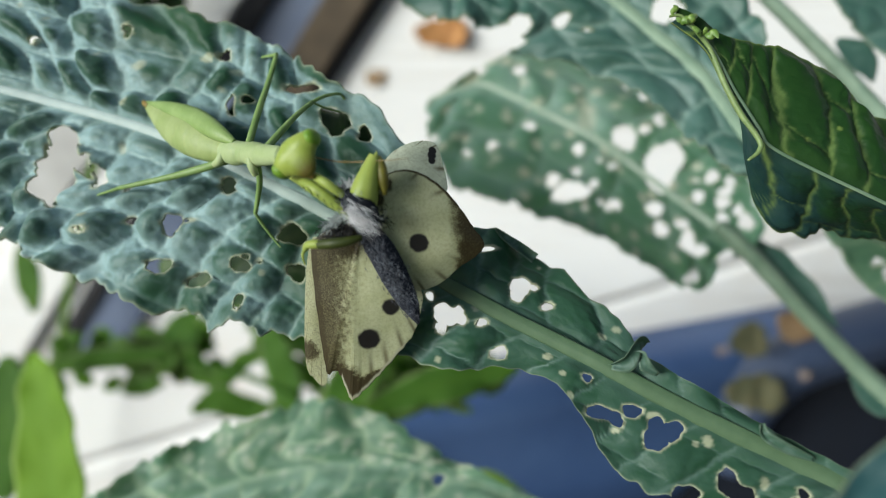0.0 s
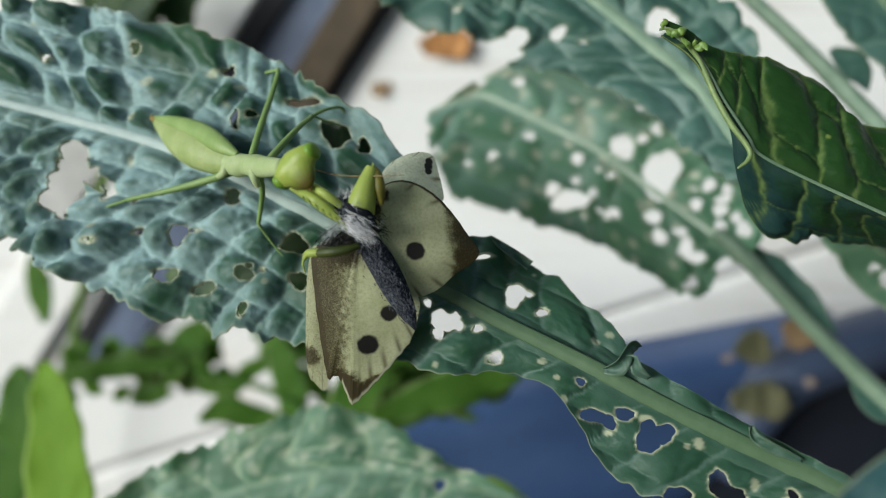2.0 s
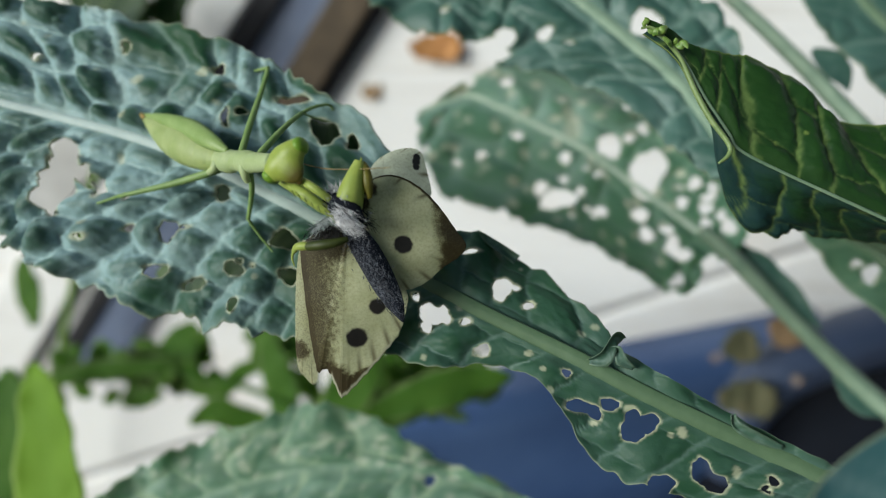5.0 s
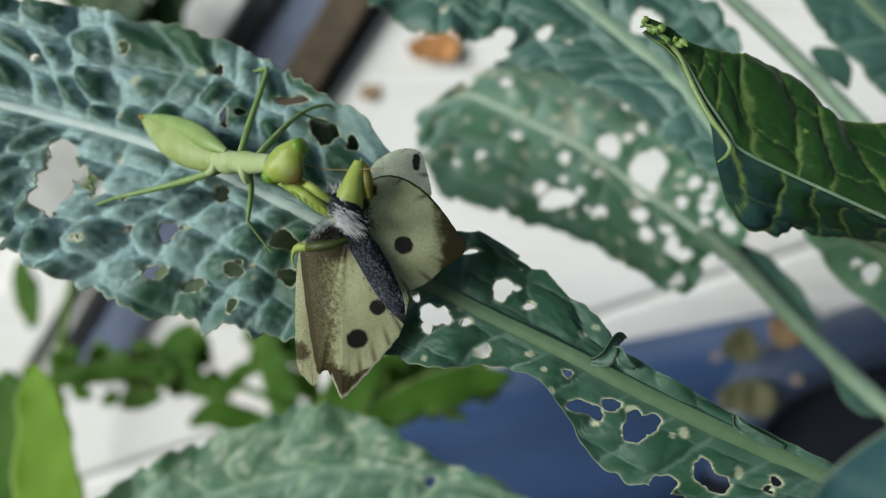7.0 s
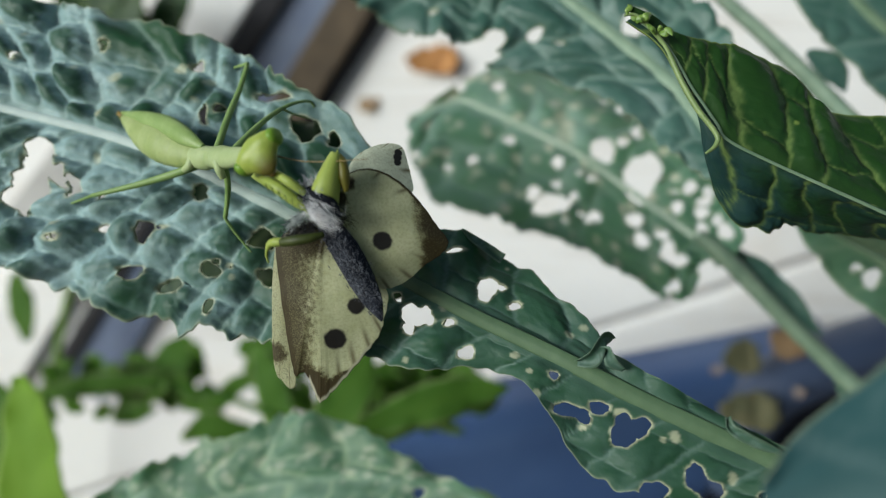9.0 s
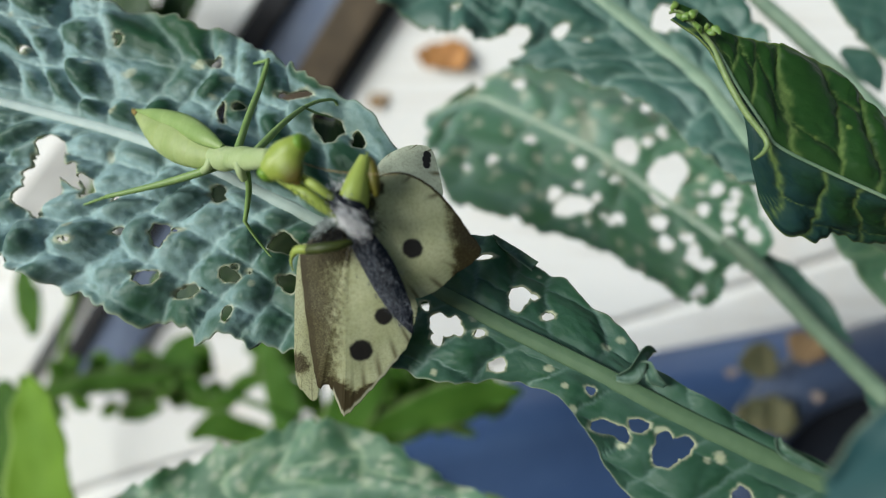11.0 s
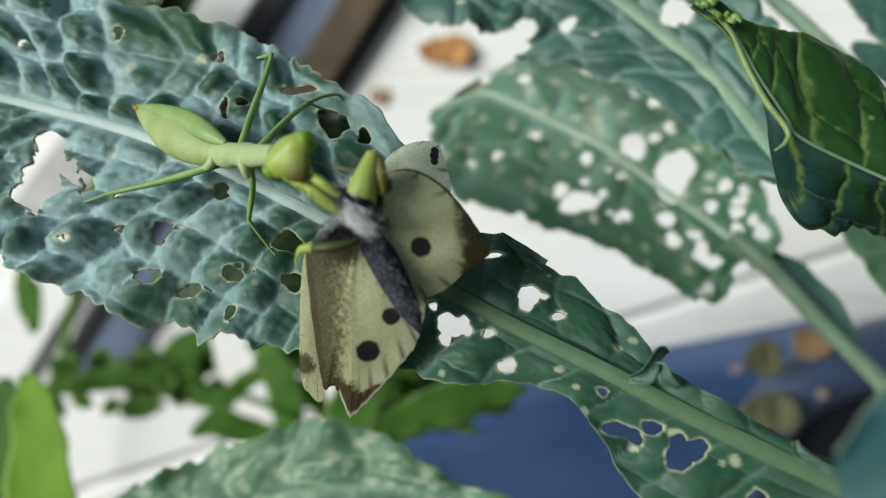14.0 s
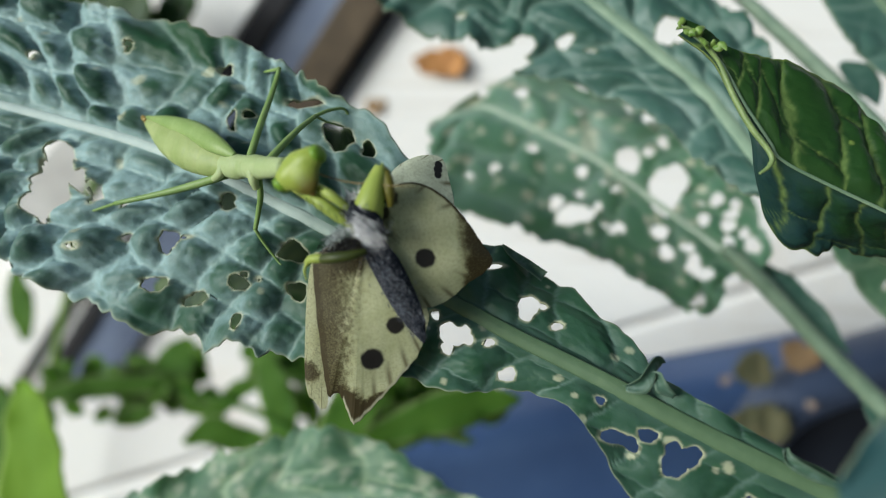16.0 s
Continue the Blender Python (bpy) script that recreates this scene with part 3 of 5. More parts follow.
L_HOLES += [(0.0124, 0.5574, 0.0017, 0.0019), (0.0166, 0.5546, 0.0009, 0.0007), (-0.0018, 0.5562, 0.0006, 0.0008), (0.0008, 0.5533, 0.0020, 0.0018), (0.0028, 0.5532, 0.0012, 0.0013), (0.0000, 0.5513, 0.0010, 0.0008), (0.0063, 0.5522, 0.0008, 0.0006), (0.0088, 0.5476, 0.0012, 0.0011), (0.0217, 0.5444, 0.0006, 0.0007), (0.0234, 0.5396, 0.0021, 0.0010), (0.0254, 0.5389, 0.0012, 0.0010), (0.0279, 0.5400, 0.0016, 0.0008), (0.0309, 0.5369, 0.0019, 0.0021), (0.0330, 0.5374, 0.0018, 0.0014), (0.0252, 0.5373, 0.0004, 0.0003), (0.0401, 0.5309, 0.0013, 0.0021), (0.0414, 0.5297, 0.0021, 0.0012), (0.0493, 0.5301, 0.0008, 0.0006), (0.0482, 0.5291, 0.0007, 0.0005), (0.0340, 0.5289, 0.0020, 0.0016), (0.0073, 0.5634, 0.0012, 0.0005)]
L_MARKS = [(-0.0411, 0.5973, 0.0017, 0.0007), (-0.0355, 0.5943, 0.0009, 0.0007), (-0.0537, 0.5965, 0.0014, 0.0011), (-0.0565, 0.5816, 0.0006, 0.0013), (-0.0560, 0.5899, 0.0008, 0.0011), (-0.0610, 0.5693, 0.0011, 0.0006), (0.0161, 0.5473, 0.0008, 0.0006), (0.0184, 0.5449, 0.0005, 0.0005), (-0.0005, 0.5465, 0.0004, 0.0005), (0.0308, 0.5392, 0.0010, 0.0009), (0.0363, 0.5358, 0.0006, 0.0005), (0.0380, 0.5360, 0.0008, 0.0009), (0.0448, 0.5311, 0.0006, 0.0009), (0.0063, 0.5522, 0.0012, 0.0009), (-0.0018, 0.5562, 0.0008, 0.0009)]
# paler towards the tip, where sky sheen is put into the bloom
leaf("leaf", L_MID, L_UP, L_DN, KALE, plant, "large blistered blue-green kale leaf riddled with holes", 0.00042, L_HOLES, 0.0026, 0.0040, 0.0069, 0.75, 0, 0.0012, 0.1, 3, quilt=0.0072, dapple=True, bloom_span=(0.38, 0.66), vein_range=(0.5, 1.0), rib=(0.00145, 0.0006), rib_mat=RIB_WAXY, bloom_sheen=(0.22, 2.3), bump_range=(0.4, 1.0), scars=28, crumbs=6, scar_strength=0.45, scar_size=0.0008, net_vein=0.13, side_strength=0.42, vein_width=0.00045, marks=L_MARKS, pucker=0.38, patchy=0.5, rim_strength=0.75, mid_strength=0.25)
H_MID = [(0.0005, 0.1108, 0.5571), (-0.0137, 0.1183, 0.5606), (-0.0289, 0.1247, 0.5638), (-0.0411, 0.1285, 0.5628), (-0.0524, 0.1293, 0.5560), (-0.0630, 0.1287, 0.5480)]
H_UP = [(-0.0109, 0.1140, 0.5799), (-0.0181, 0.1215, 0.5839), (-0.0239, 0.1312, 0.5827), (-0.0423, 0.1365, 0.5859), (-0.0510, 0.1331, 0.5668), (-0.0633, 0.1291, 0.5493)]
H_DN = [(-0.0018, 0.1089, 0.5518), (-0.0161, 0.1132, 0.5457), (-0.0303, 0.1173, 0.5425), (-0.0438, 0.1214, 0.5420), (-0.0550, 0.1252, 0.5439), (-0.0623, 0.1284, 0.5470)]
leaf("leaf", H_MID, H_UP, H_DN, KALE_YOUNG, plant, "green kale leaf hidden behind the blistered leaf", 0.001, (), 0.001, 0.007, 0.016, 0.75, 0, 0.0006, 0.04, 77, rib=None)
A_MID = [(0.0836, 0.1589, 0.5403), (0.0710, 0.1640, 0.5495), (0.0574, 0.1692, 0.5590), (0.0433, 0.1745, 0.5686), (0.0307, 0.1785, 0.5746), (0.0193, 0.1824, 0.5799), (0.0094, 0.1844, 0.5830), (-0.0040, 0.1837, 0.5783)]
A_UP = [(0.0867, 0.1590, 0.5468), (0.0821, 0.1636, 0.5601), (0.0751, 0.1701, 0.5731), (0.0671, 0.1776, 0.5833), (0.0532, 0.1821, 0.5909), (0.0324, 0.1855, 0.5948), (0.0144, 0.1856, 0.5894), (-0.0049, 0.1836, 0.5774)]
A_DN = [(0.0773, 0.1583, 0.5388), (0.0701, 0.1572, 0.5299), (0.0556, 0.1613, 0.5361), (0.0415, 0.1661, 0.5440), (0.0271, 0.1696, 0.5484), (0.0108, 0.1731, 0.5529), (-0.0004, 0.1763, 0.5594), (-0.0054, 0.1824, 0.5743)]
A_HOLES = [(0.0609, 0.5863, 0.0047, 0.0067), (0.0361, 0.5795, 0.0047, 0.0032), (0.0506, 0.5944, 0.0029, 0.0039), (0.0404, 0.6156, 0.0036, 0.0015), (0.0569, 0.6058, 0.0023, 0.0014), (0.0382, 0.5913, 0.0018, 0.0016), (0.0313, 0.5829, 0.0020, 0.0020), (0.0476, 0.5755, 0.0021, 0.0018), (0.0588, 0.5746, 0.0021, 0.0023), (0.0605, 0.5689, 0.0019, 0.0023), (0.0677, 0.5653, 0.0022, 0.0031), (0.0701, 0.5777, 0.0017, 0.0016), (0.0732, 0.5830, 0.0019, 0.0017), (0.0770, 0.5790, 0.0019, 0.0014), (0.0763, 0.5760, 0.0017, 0.0019), (0.0822, 0.5707, 0.0017, 0.0024), (0.0659, 0.5704, 0.0019, 0.0014), (0.0764, 0.5716, 0.0016, 0.0016), (0.0802, 0.5738, 0.0014, 0.0014), (0.0773, 0.5602, 0.0021, 0.0029), (0.0720, 0.5968, 0.0031, 0.0038), (0.0249, 0.5986, 0.0015, 0.0016)]
A_MARKS = [(0.0405, 0.6005, 0.0028, 0.0043), (0.0218, 0.6155, 0.0020, 0.0016), (0.0234, 0.6106, 0.0016, 0.0015), (0.0266, 0.6044, 0.0015, 0.0015), (0.0388, 0.6083, 0.0016, 0.0013), (0.0480, 0.5882, 0.0014, 0.0013), (0.0322, 0.5927, 0.0015, 0.0013)]
leaf("leaf", A_MID, A_UP, A_DN, KALE_PALE, plant, "flat grey-green kale leaf with many round holes", 0.0009, A_HOLES, 0.0018, 0.0052, 0.012, 0.75, 0, 0.0008, 0.1, 8, quilt=0.010, rib=(0.0010, 0.0005), rib_mat=RIB_LIGHT, scars=90, crumbs=46, crumb=(0.0009, 0.0017), scar_strength=0.85, scar_size=0.0018, marks=A_MARKS, bloom_sheen=(0.7, 2.3), side_strength=0.4, pucker=0.4)
tube("petiole", [(0.0750, 0.1614, 0.5478), (0.0832, 0.1579, 0.5406), (0.0988, 0.1513, 0.5247), (0.1139, 0.1456, 0.5103), (0.1257, 0.1346, 0.4998), (0.1391, 0.1202, 0.4886)], [0.0018, 0.0022, 0.0022, 0.0025, 0.0028, 0.0034], RIB_PALE, plant, "thick pale leaf stalk", rings=60, sides=20, ridge=0.05)
T_MID = [(0.0672, 0.1220, 0.5712), (0.0628, 0.1360, 0.5809), (0.0568, 0.1454, 0.5901), (0.0462, 0.1529, 0.5995), (0.0347, 0.1594, 0.6093), (0.0198, 0.1657, 0.6214), (0.0031, 0.1716, 0.6325), (-0.0197, 0.1718, 0.6302)]
T_UP = [(0.0720, 0.1236, 0.5756), (0.0742, 0.1380, 0.5868), (0.0713, 0.1476, 0.5963), (0.0638, 0.1562, 0.6090), (0.0541, 0.1634, 0.6210), (0.0339, 0.1702, 0.6346), (0.0060, 0.1752, 0.6432), (-0.0225, 0.1732, 0.6342)]
T_DN = [(0.0625, 0.1211, 0.5685), (0.0558, 0.1337, 0.5744), (0.0476, 0.1425, 0.5815), (0.0344, 0.1514, 0.5892), (0.0182, 0.1557, 0.5924), (0.0099, 0.1587, 0.5980), (-0.0084, 0.1612, 0.6025), (-0.0226, 0.1672, 0.6167)]
T_HOLES = [(0.0282, 0.6173, 0.0019, 0.0015), (0.0516, 0.6182, 0.0032, 0.0035), (0.0341, 0.6146, 0.0010, 0.0007), (0.0187, 0.6167, 0.0025, 0.0024), (0.0149, 0.6140, 0.0048, 0.0027), (0.0039, 0.6244, 0.0013, 0.0008)]
leaf("leaf", T_MID, T_UP, T_DN, KALE_TOP, plant, "blue-green kale leaf with a broad pale midrib", 0.0008, T_HOLES, 0.0024, 0.0065, 0.011, 0.75, 0, 0.0008, 0.11, 12, quilt=0.009, rib=(0.0017, 0.0012), rib_mat=RIB_PALE, bloom_sheen=(1.5, 1.5), net_vein=0.25, patchy=0.5)
C_MID = [(0.0806, 0.0872, 0.5682), (0.0665, 0.0893, 0.5745), (0.0559, 0.0909, 0.5792), (0.0489, 0.0921, 0.5827), (0.0473, 0.0929, 0.5850), (0.0456, 0.0937, 0.5874), (0.0436, 0.0947, 0.5903), (0.0397, 0.0969, 0.5966), (0.0345, 0.0972, 0.6006)]
C_UP = [(0.0870, 0.1013, 0.5845), (0.0692, 0.1009, 0.5865), (0.0619, 0.1018, 0.5922), (0.0531, 0.1011, 0.5964), (0.0511, 0.1006, 0.5967), (0.0490, 0.1000, 0.5970), (0.0465, 0.0993, 0.5974), (0.0408, 0.0989, 0.5993), (0.0341, 0.0977, 0.6020)]
C_DN = [(0.0916, 0.0994, 0.5607), (0.0742, 0.0989, 0.5653), (0.0636, 0.0976, 0.5672), (0.0558, 0.0962, 0.5678), (0.0497, 0.0957, 0.5732), (0.0461, 0.0953, 0.5845), (0.0428, 0.0956, 0.5896), (0.0391, 0.0966, 0.5958), (0.0337, 0.0970, 0.6001)]
C_MARKS = [(0.0550, 0.5802, 0.0004, 0.0006), (0.0603, 0.5819, 0.0004, 0.0004)]
CURLED = leaf("leaf", C_MID, C_UP, C_DN, KALE_YOUNG, plant, "dark green folded young kale leaf with a curled tip", 0.0004, (), 0.0014, 0.0034, 0.0070, 0.3, 0, 0.0004, 0.04, 21, margin=0.6, marks=C_MARKS, bloom_sheen=(0.25, 0.25), vein_width=0.0003, net_vein=0.08, side_strength=0.9, quilt=0.016, down_bloom_shade=14.0, rag_down=0.16, calm=0.12, rib=(0.0003, 0.0002), rib_mat=RIB, mid_strength=0.06, pucker=0.4)
tube("midrib", [(0.0332, 0.0969, 0.6009), (0.0353, 0.0968, 0.6007), (0.0394, 0.0965, 0.5966), (0.0419, 0.0947, 0.5914), (0.0440, 0.0930, 0.5875), (0.0466, 0.0912, 0.5838), (0.0464, 0.0905, 0.5822), (0.0448, 0.0899, 0.5811)], [0.0002, 0.00025, 0.0004, 0.00045, 0.00045, 0.0004, 0.00035, 0.0002], YOUNG_EDGE, CURLED, "yellow-green curled fold of the leaf", 70, 10, ridge=0.06)
rng = random.Random(33)
for k in range(8):
    p = Vector((0.0338, 0.0967, 0.6012)).lerp(Vector((0.0392, 0.0962, 0.5990)), (k / 7) ** 0.8)
    p += Vector((rng.uniform(-0.0004, 0.0004), rng.uniform(-0.0004, 0.0004), rng.uniform(-0.0009, 0.0007)))
    r = rng.uniform(0.0005, 0.0010)
    d = Vector((rng.uniform(-1, 1), rng.uniform(-0.6, 0.2), rng.uniform(-1, 1))).normalized()
    e = Vector((rng.uniform(-1, 1), rng.uniform(-0.6, 0.2), rng.uniform(-1, 1))).normalized()
    tube("frill", [p - d * r, p - d * r * 0.2 + e * r * 0.4, p + d * r * 0.7, p + d * r + e * r * 0.9], [r * 0.25, r * 0.65, r * 0.6, r * 0.12], YOUNG_TIP, CURLED, "tight yellow-green curl at the leaf tip", 20, 12, 0.45, ridge=0.12)
B_MID = [(0.0275, 0.1075, 0.4982), (0.0089, 0.1149, 0.5013), (-0.0085, 0.1191, 0.5014), (-0.0281, 0.1218, 0.5002), (-0.0481, 0.1221, 0.4950), (-0.0653, 0.1212, 0.4891), (-0.0870, 0.1197, 0.4818)]
B_UP = [(0.0282, 0.1079, 0.4994), (0.0115, 0.1151, 0.5020), (-0.0025, 0.1225, 0.5052), (-0.0251, 0.1295, 0.5133), (-0.0476, 0.1296, 0.5075), (-0.0661, 0.1274, 0.5012), (-0.0884, 0.1224, 0.4899)]
B_DN = [(0.0242, 0.1017, 0.4967), (0.0072, 0.1009, 0.4914), (-0.0077, 0.1008, 0.4852), (-0.0256, 0.1016, 0.4812), (-0.0439, 0.1031, 0.4796), (-0.0606, 0.1063, 0.4797), (-0.0817, 0.1128, 0.4833)]
B_HOLES = [(-0.0010, 0.5104, 0.0014, 0.0012), (0.0009, 0.5174, 0.0011, 0.0010)]
leaf("leaf", B_MID, B_UP, B_DN, KALE_BACK, plant, "broad pale-green kale leaf below the others", 0.0009, B_HOLES, 0.0015, 0.0058, 0.013, 0.75, 0, 0.0018, 0.24, 31, quilt=0.011, rib=None, bloom_sheen=(1.7, 1.7), scars=170, scar_strength=0.4, net_vein=0.8, side_strength=0.7, mid_strength=0.1, patchy=0.6)
D_MID = [(0.0534, 0.0336, 0.5600), (0.0501, 0.0374, 0.5587), (0.0450, 0.0399, 0.5569), (0.0407, 0.0421, 0.5541), (0.0375, 0.0434, 0.5516)]
D_UP = [(0.0532, 0.0419, 0.5779), (0.0494, 0.0440, 0.5720), (0.0449, 0.0451, 0.5659), (0.0397, 0.0452, 0.5601), (0.0367, 0.0448, 0.5558)]
D_DN = [(0.0533, 0.0292, 0.5472), (0.0483, 0.0306, 0.5452), (0.0435, 0.0335, 0.5444), (0.0394, 0.0373, 0.5463), (0.0375, 0.0421, 0.5479)]
NEAR_LEAF = leaf("leaf", D_MID, D_UP, D_DN, KALE_SHADED, plant, "smooth blue-green kale leaf hanging near, coloured as if in shade", 0.0009, (), 0.0008, 0.007, 0.016, 0.75, 0, 0.0005, 0.03, 41, rib=None)
E_MID = [(0.1437, 0.1364, 0.5204), (0.1265, 0.1411, 0.5342), (0.1150, 0.1449, 0.5452), (0.1035, 0.1472, 0.5520), (0.0921, 0.1500, 0.5603)]
E_UP = [(0.1436, 0.1356, 0.5335), (0.1297, 0.1406, 0.5481), (0.1208, 0.1458, 0.5539), (0.1065, 0.1496, 0.5588), (0.0935, 0.1505, 0.5617)]
E_DN = [(0.1350, 0.1336, 0.5123), (0.1171, 0.1392, 0.5288), (0.1063, 0.1421, 0.5370), (0.0970, 0.1456, 0.5473), (0.0913, 0.1491, 0.5576)]
E_HOLES = [(0.1118, 0.5575, 0.0023, 0.0025), (0.1081, 0.5601, 0.0014, 0.0013), (0.0977, 0.5626, 0.0013, 0.0013)]
leaf("leaf", E_MID, E_UP, E_DN, KALE_BACK, plant, "grey-green kale leaf with pale holes", 0.0009, E_HOLES, 0.0008, 0.007, 0.016, 0.75, 0, 0.0006, 0.04, 51, rib=(0.002, 0.001))
tube("petiole", [(0.0740, 0.1857, 0.6179), (0.0835, 0.1791, 0.6080), (0.0967, 0.1701, 0.5941), (0.1092, 0.1609, 0.5795), (0.1223, 0.1490, 0.5633), (0.1351, 0.1346, 0.5459)], [0.0016, 0.0018, 0.0020, 0.0022, 0.0024, 0.0028], RIB_PALE, plant, "pale green leaf stalk", rings=60, sides=20, ridge=0.05)
G_MID = [(0.1485, 0.1621, 0.5798), (0.1308, 0.1670, 0.5940), (0.1189, 0.1699, 0.6025), (0.1100, 0.1733, 0.6124), (0.0997, 0.1776, 0.6251)]
G_UP = [(0.1546, 0.1689, 0.5995), (0.1428, 0.1727, 0.6108), (0.1324, 0.1757, 0.6193), (0.1191, 0.1781, 0.6264), (0.1027, 0.1786, 0.6279)]
G_DN = [(0.1365, 0.1587, 0.5700), (0.1188, 0.1636, 0.5842), (0.1084, 0.1672, 0.5948), (0.1011, 0.1696, 0.6019), (0.0945, 0.1747, 0.6167)]
leaf("leaf", G_MID, G_UP, G_DN, KALE_TOP, plant, "blue-green kale leaf in the upper foliage", 0.0009, (), 0.0008, 0.007, 0.016, 0.75, 0, 0.0006, 0.04, 61, rib=(0.002, 0.001))

# ---- battens, trough and barrel behind the plant ----
def batten(name, a, b, width, depth, mat, label, parent):
    a, b = Vector(a), Vector(b)
    d = (b - a).normalized()
    turn = Matrix((d, Vector((0, 1, 0)), d.cross(Vector((0, 1, 0))))).transposed().to_4x4()
    return box(name, (a + b) / 2, ((b - a).length, depth, width), mat, turn, parent, label, 0.002)


batten("batten", (-0.2960, 0.4560, 0.3373), (-0.0480, 0.4560, 0.6779), 0.0430, 0.0080, GREYBLUE, "blue-grey painted batten", wall)
batten("batten", (-0.1500, 0.4530, 0.4935), (-0.0168, 0.4530, 0.6777), 0.0262, 0.0130, BROWN, "bare weathered wood batten", wall)
# dark strip put in for the shadow gap beside the bare wood batten
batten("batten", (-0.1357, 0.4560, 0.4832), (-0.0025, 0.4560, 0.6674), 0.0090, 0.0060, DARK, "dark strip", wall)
# plain dark strips along the blue-grey batten
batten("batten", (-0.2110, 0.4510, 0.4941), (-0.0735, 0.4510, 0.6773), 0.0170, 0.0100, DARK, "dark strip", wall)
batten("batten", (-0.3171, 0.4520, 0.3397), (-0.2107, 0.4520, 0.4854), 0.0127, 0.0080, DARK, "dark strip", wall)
# added board behind the leaf hole; its grey stands for shade on the wall
batten("batten", (-0.3040, 0.4490, 0.4760), (-0.1942, 0.4490, 0.5934), 0.036, 0.008, GREY_SHADE, "added grey board standing for shaded wall", wall)
batten("batten", (-0.3942, 0.4560, 0.3136), (-0.1097, 0.4561, 0.6848), 0.0463, 0.0080, WHITE, "white painted batten", wall)


def extrude_profile(name, a, b, profile, mat, label, parent=None, steps=30):
    """A long moulded wall from a to b: profile gives (outwards, height) pairs."""
    a, b = Vector(a), Vector(b)
    d = (b - a).normalized()
    out = d.cross(Vector((0, 0, 1)))
    verts, faces = [], []
    n = len(profile)
    for i in range(steps + 1):
        u = i / steps
        c = a.lerp(b, u)
        verts += [c + out * o + Vector((0, 0, h)) for o, h in profile]
    for i in range(steps):
        faces += [(i * n + k, (i + 1) * n + k, (i + 1) * n + k + 1, i * n + k + 1) for k in range(n - 1)]
    ob = link_mesh(name, verts, faces, mat, parent, label)
    s = ob.modifiers.new("thickness", "SOLIDIFY")
    s.thickness = 0.003
    return ob


trough = tagged(new("plastic_trough"), "dark blue plastic trough standing on the soil", "trough")
rim_a, rim_b = Vector((-0.0385, 0.2617, 0.4086)), Vector((0.2510, 0.3416, 0.4249))
ZT = 0.5 * (rim_a.z + rim_b.z)
rim_a.z, rim_b.z = ZT + 0.8 * (rim_a.z - ZT), ZT + 0.8 * (rim_b.z - ZT)
curve = [(-0.03, 0.004)] + [(-0.02 + 0.02 * math.sin(w), -0.02 + 0.02 * math.cos(w)) for w in np.linspace(0, math.pi / 2, 8)]
profile = curve + [(0.002, -0.06), (-0.002, -0.12), (-0.004, -0.2), (-0.006, -0.3), (-0.008, -ZT + 0.003)]
extrude_profile("front_wall", rim_a, rim_b, profile[10:], BLUE, "dark blue moulded plastic wall", trough)
extrude_profile("rim", rim_a, rim_b, profile[:11], BLUE, "rounded rim", trough)


# a round barrel leaning with its foot on the soil, blackened to stand for deep shade
barrel = tagged(new("plastic_barrel"), "round plastic barrel leaning on the soil before the trough, blackened as deep shade", "barrel")
barrel_top, barrel_mid = Vector((0.2661, 0.3050, 0.4013)), Vector((0.2100, 0.2880, 0.3536))
lean = (barrel_mid - barrel_top).normalized()
barrel_foot = barrel_top + lean * ((barrel_top.z - 0.03) / -lean.z)
R = 0.040
tube("barrel_body", [barrel_top, barrel_top.lerp(barrel_foot, 0.33), barrel_top.lerp(barrel_foot, 0.66), barrel_foot], [R, R, R, R], BARREL_SHADE, barrel, "", 60, 48)
tube("lid", [barrel_top - lean * 0.012, barrel_top - lean * 0.009, barrel_top], [R - 0.008, R - 0.002, R + 0.002], BARREL_SHADE, barrel, "rounded lid, blackened as deep shade", 12, 48)


roll = tagged(new("rolled_sheet"), "bent roll of dark grey-blue plastic lying over the barrel", "plastic sheet")
tube("roll", [(0.1505, 0.2680, 0.3803), (0.1514, 0.2700, 0.4061), (0.1635, 0.2720, 0.4290), (0.1794, 0.2760, 0.4395), (0.2033, 0.2820, 0.4459), (0.2396, 0.2920, 0.4510), (0.2686, 0.3000, 0.4550)], [0.010, 0.0125, 0.014, 0.015, 0.016, 0.017, 0.018], ROLL, roll, "", 60, 32, ridge=0.012)


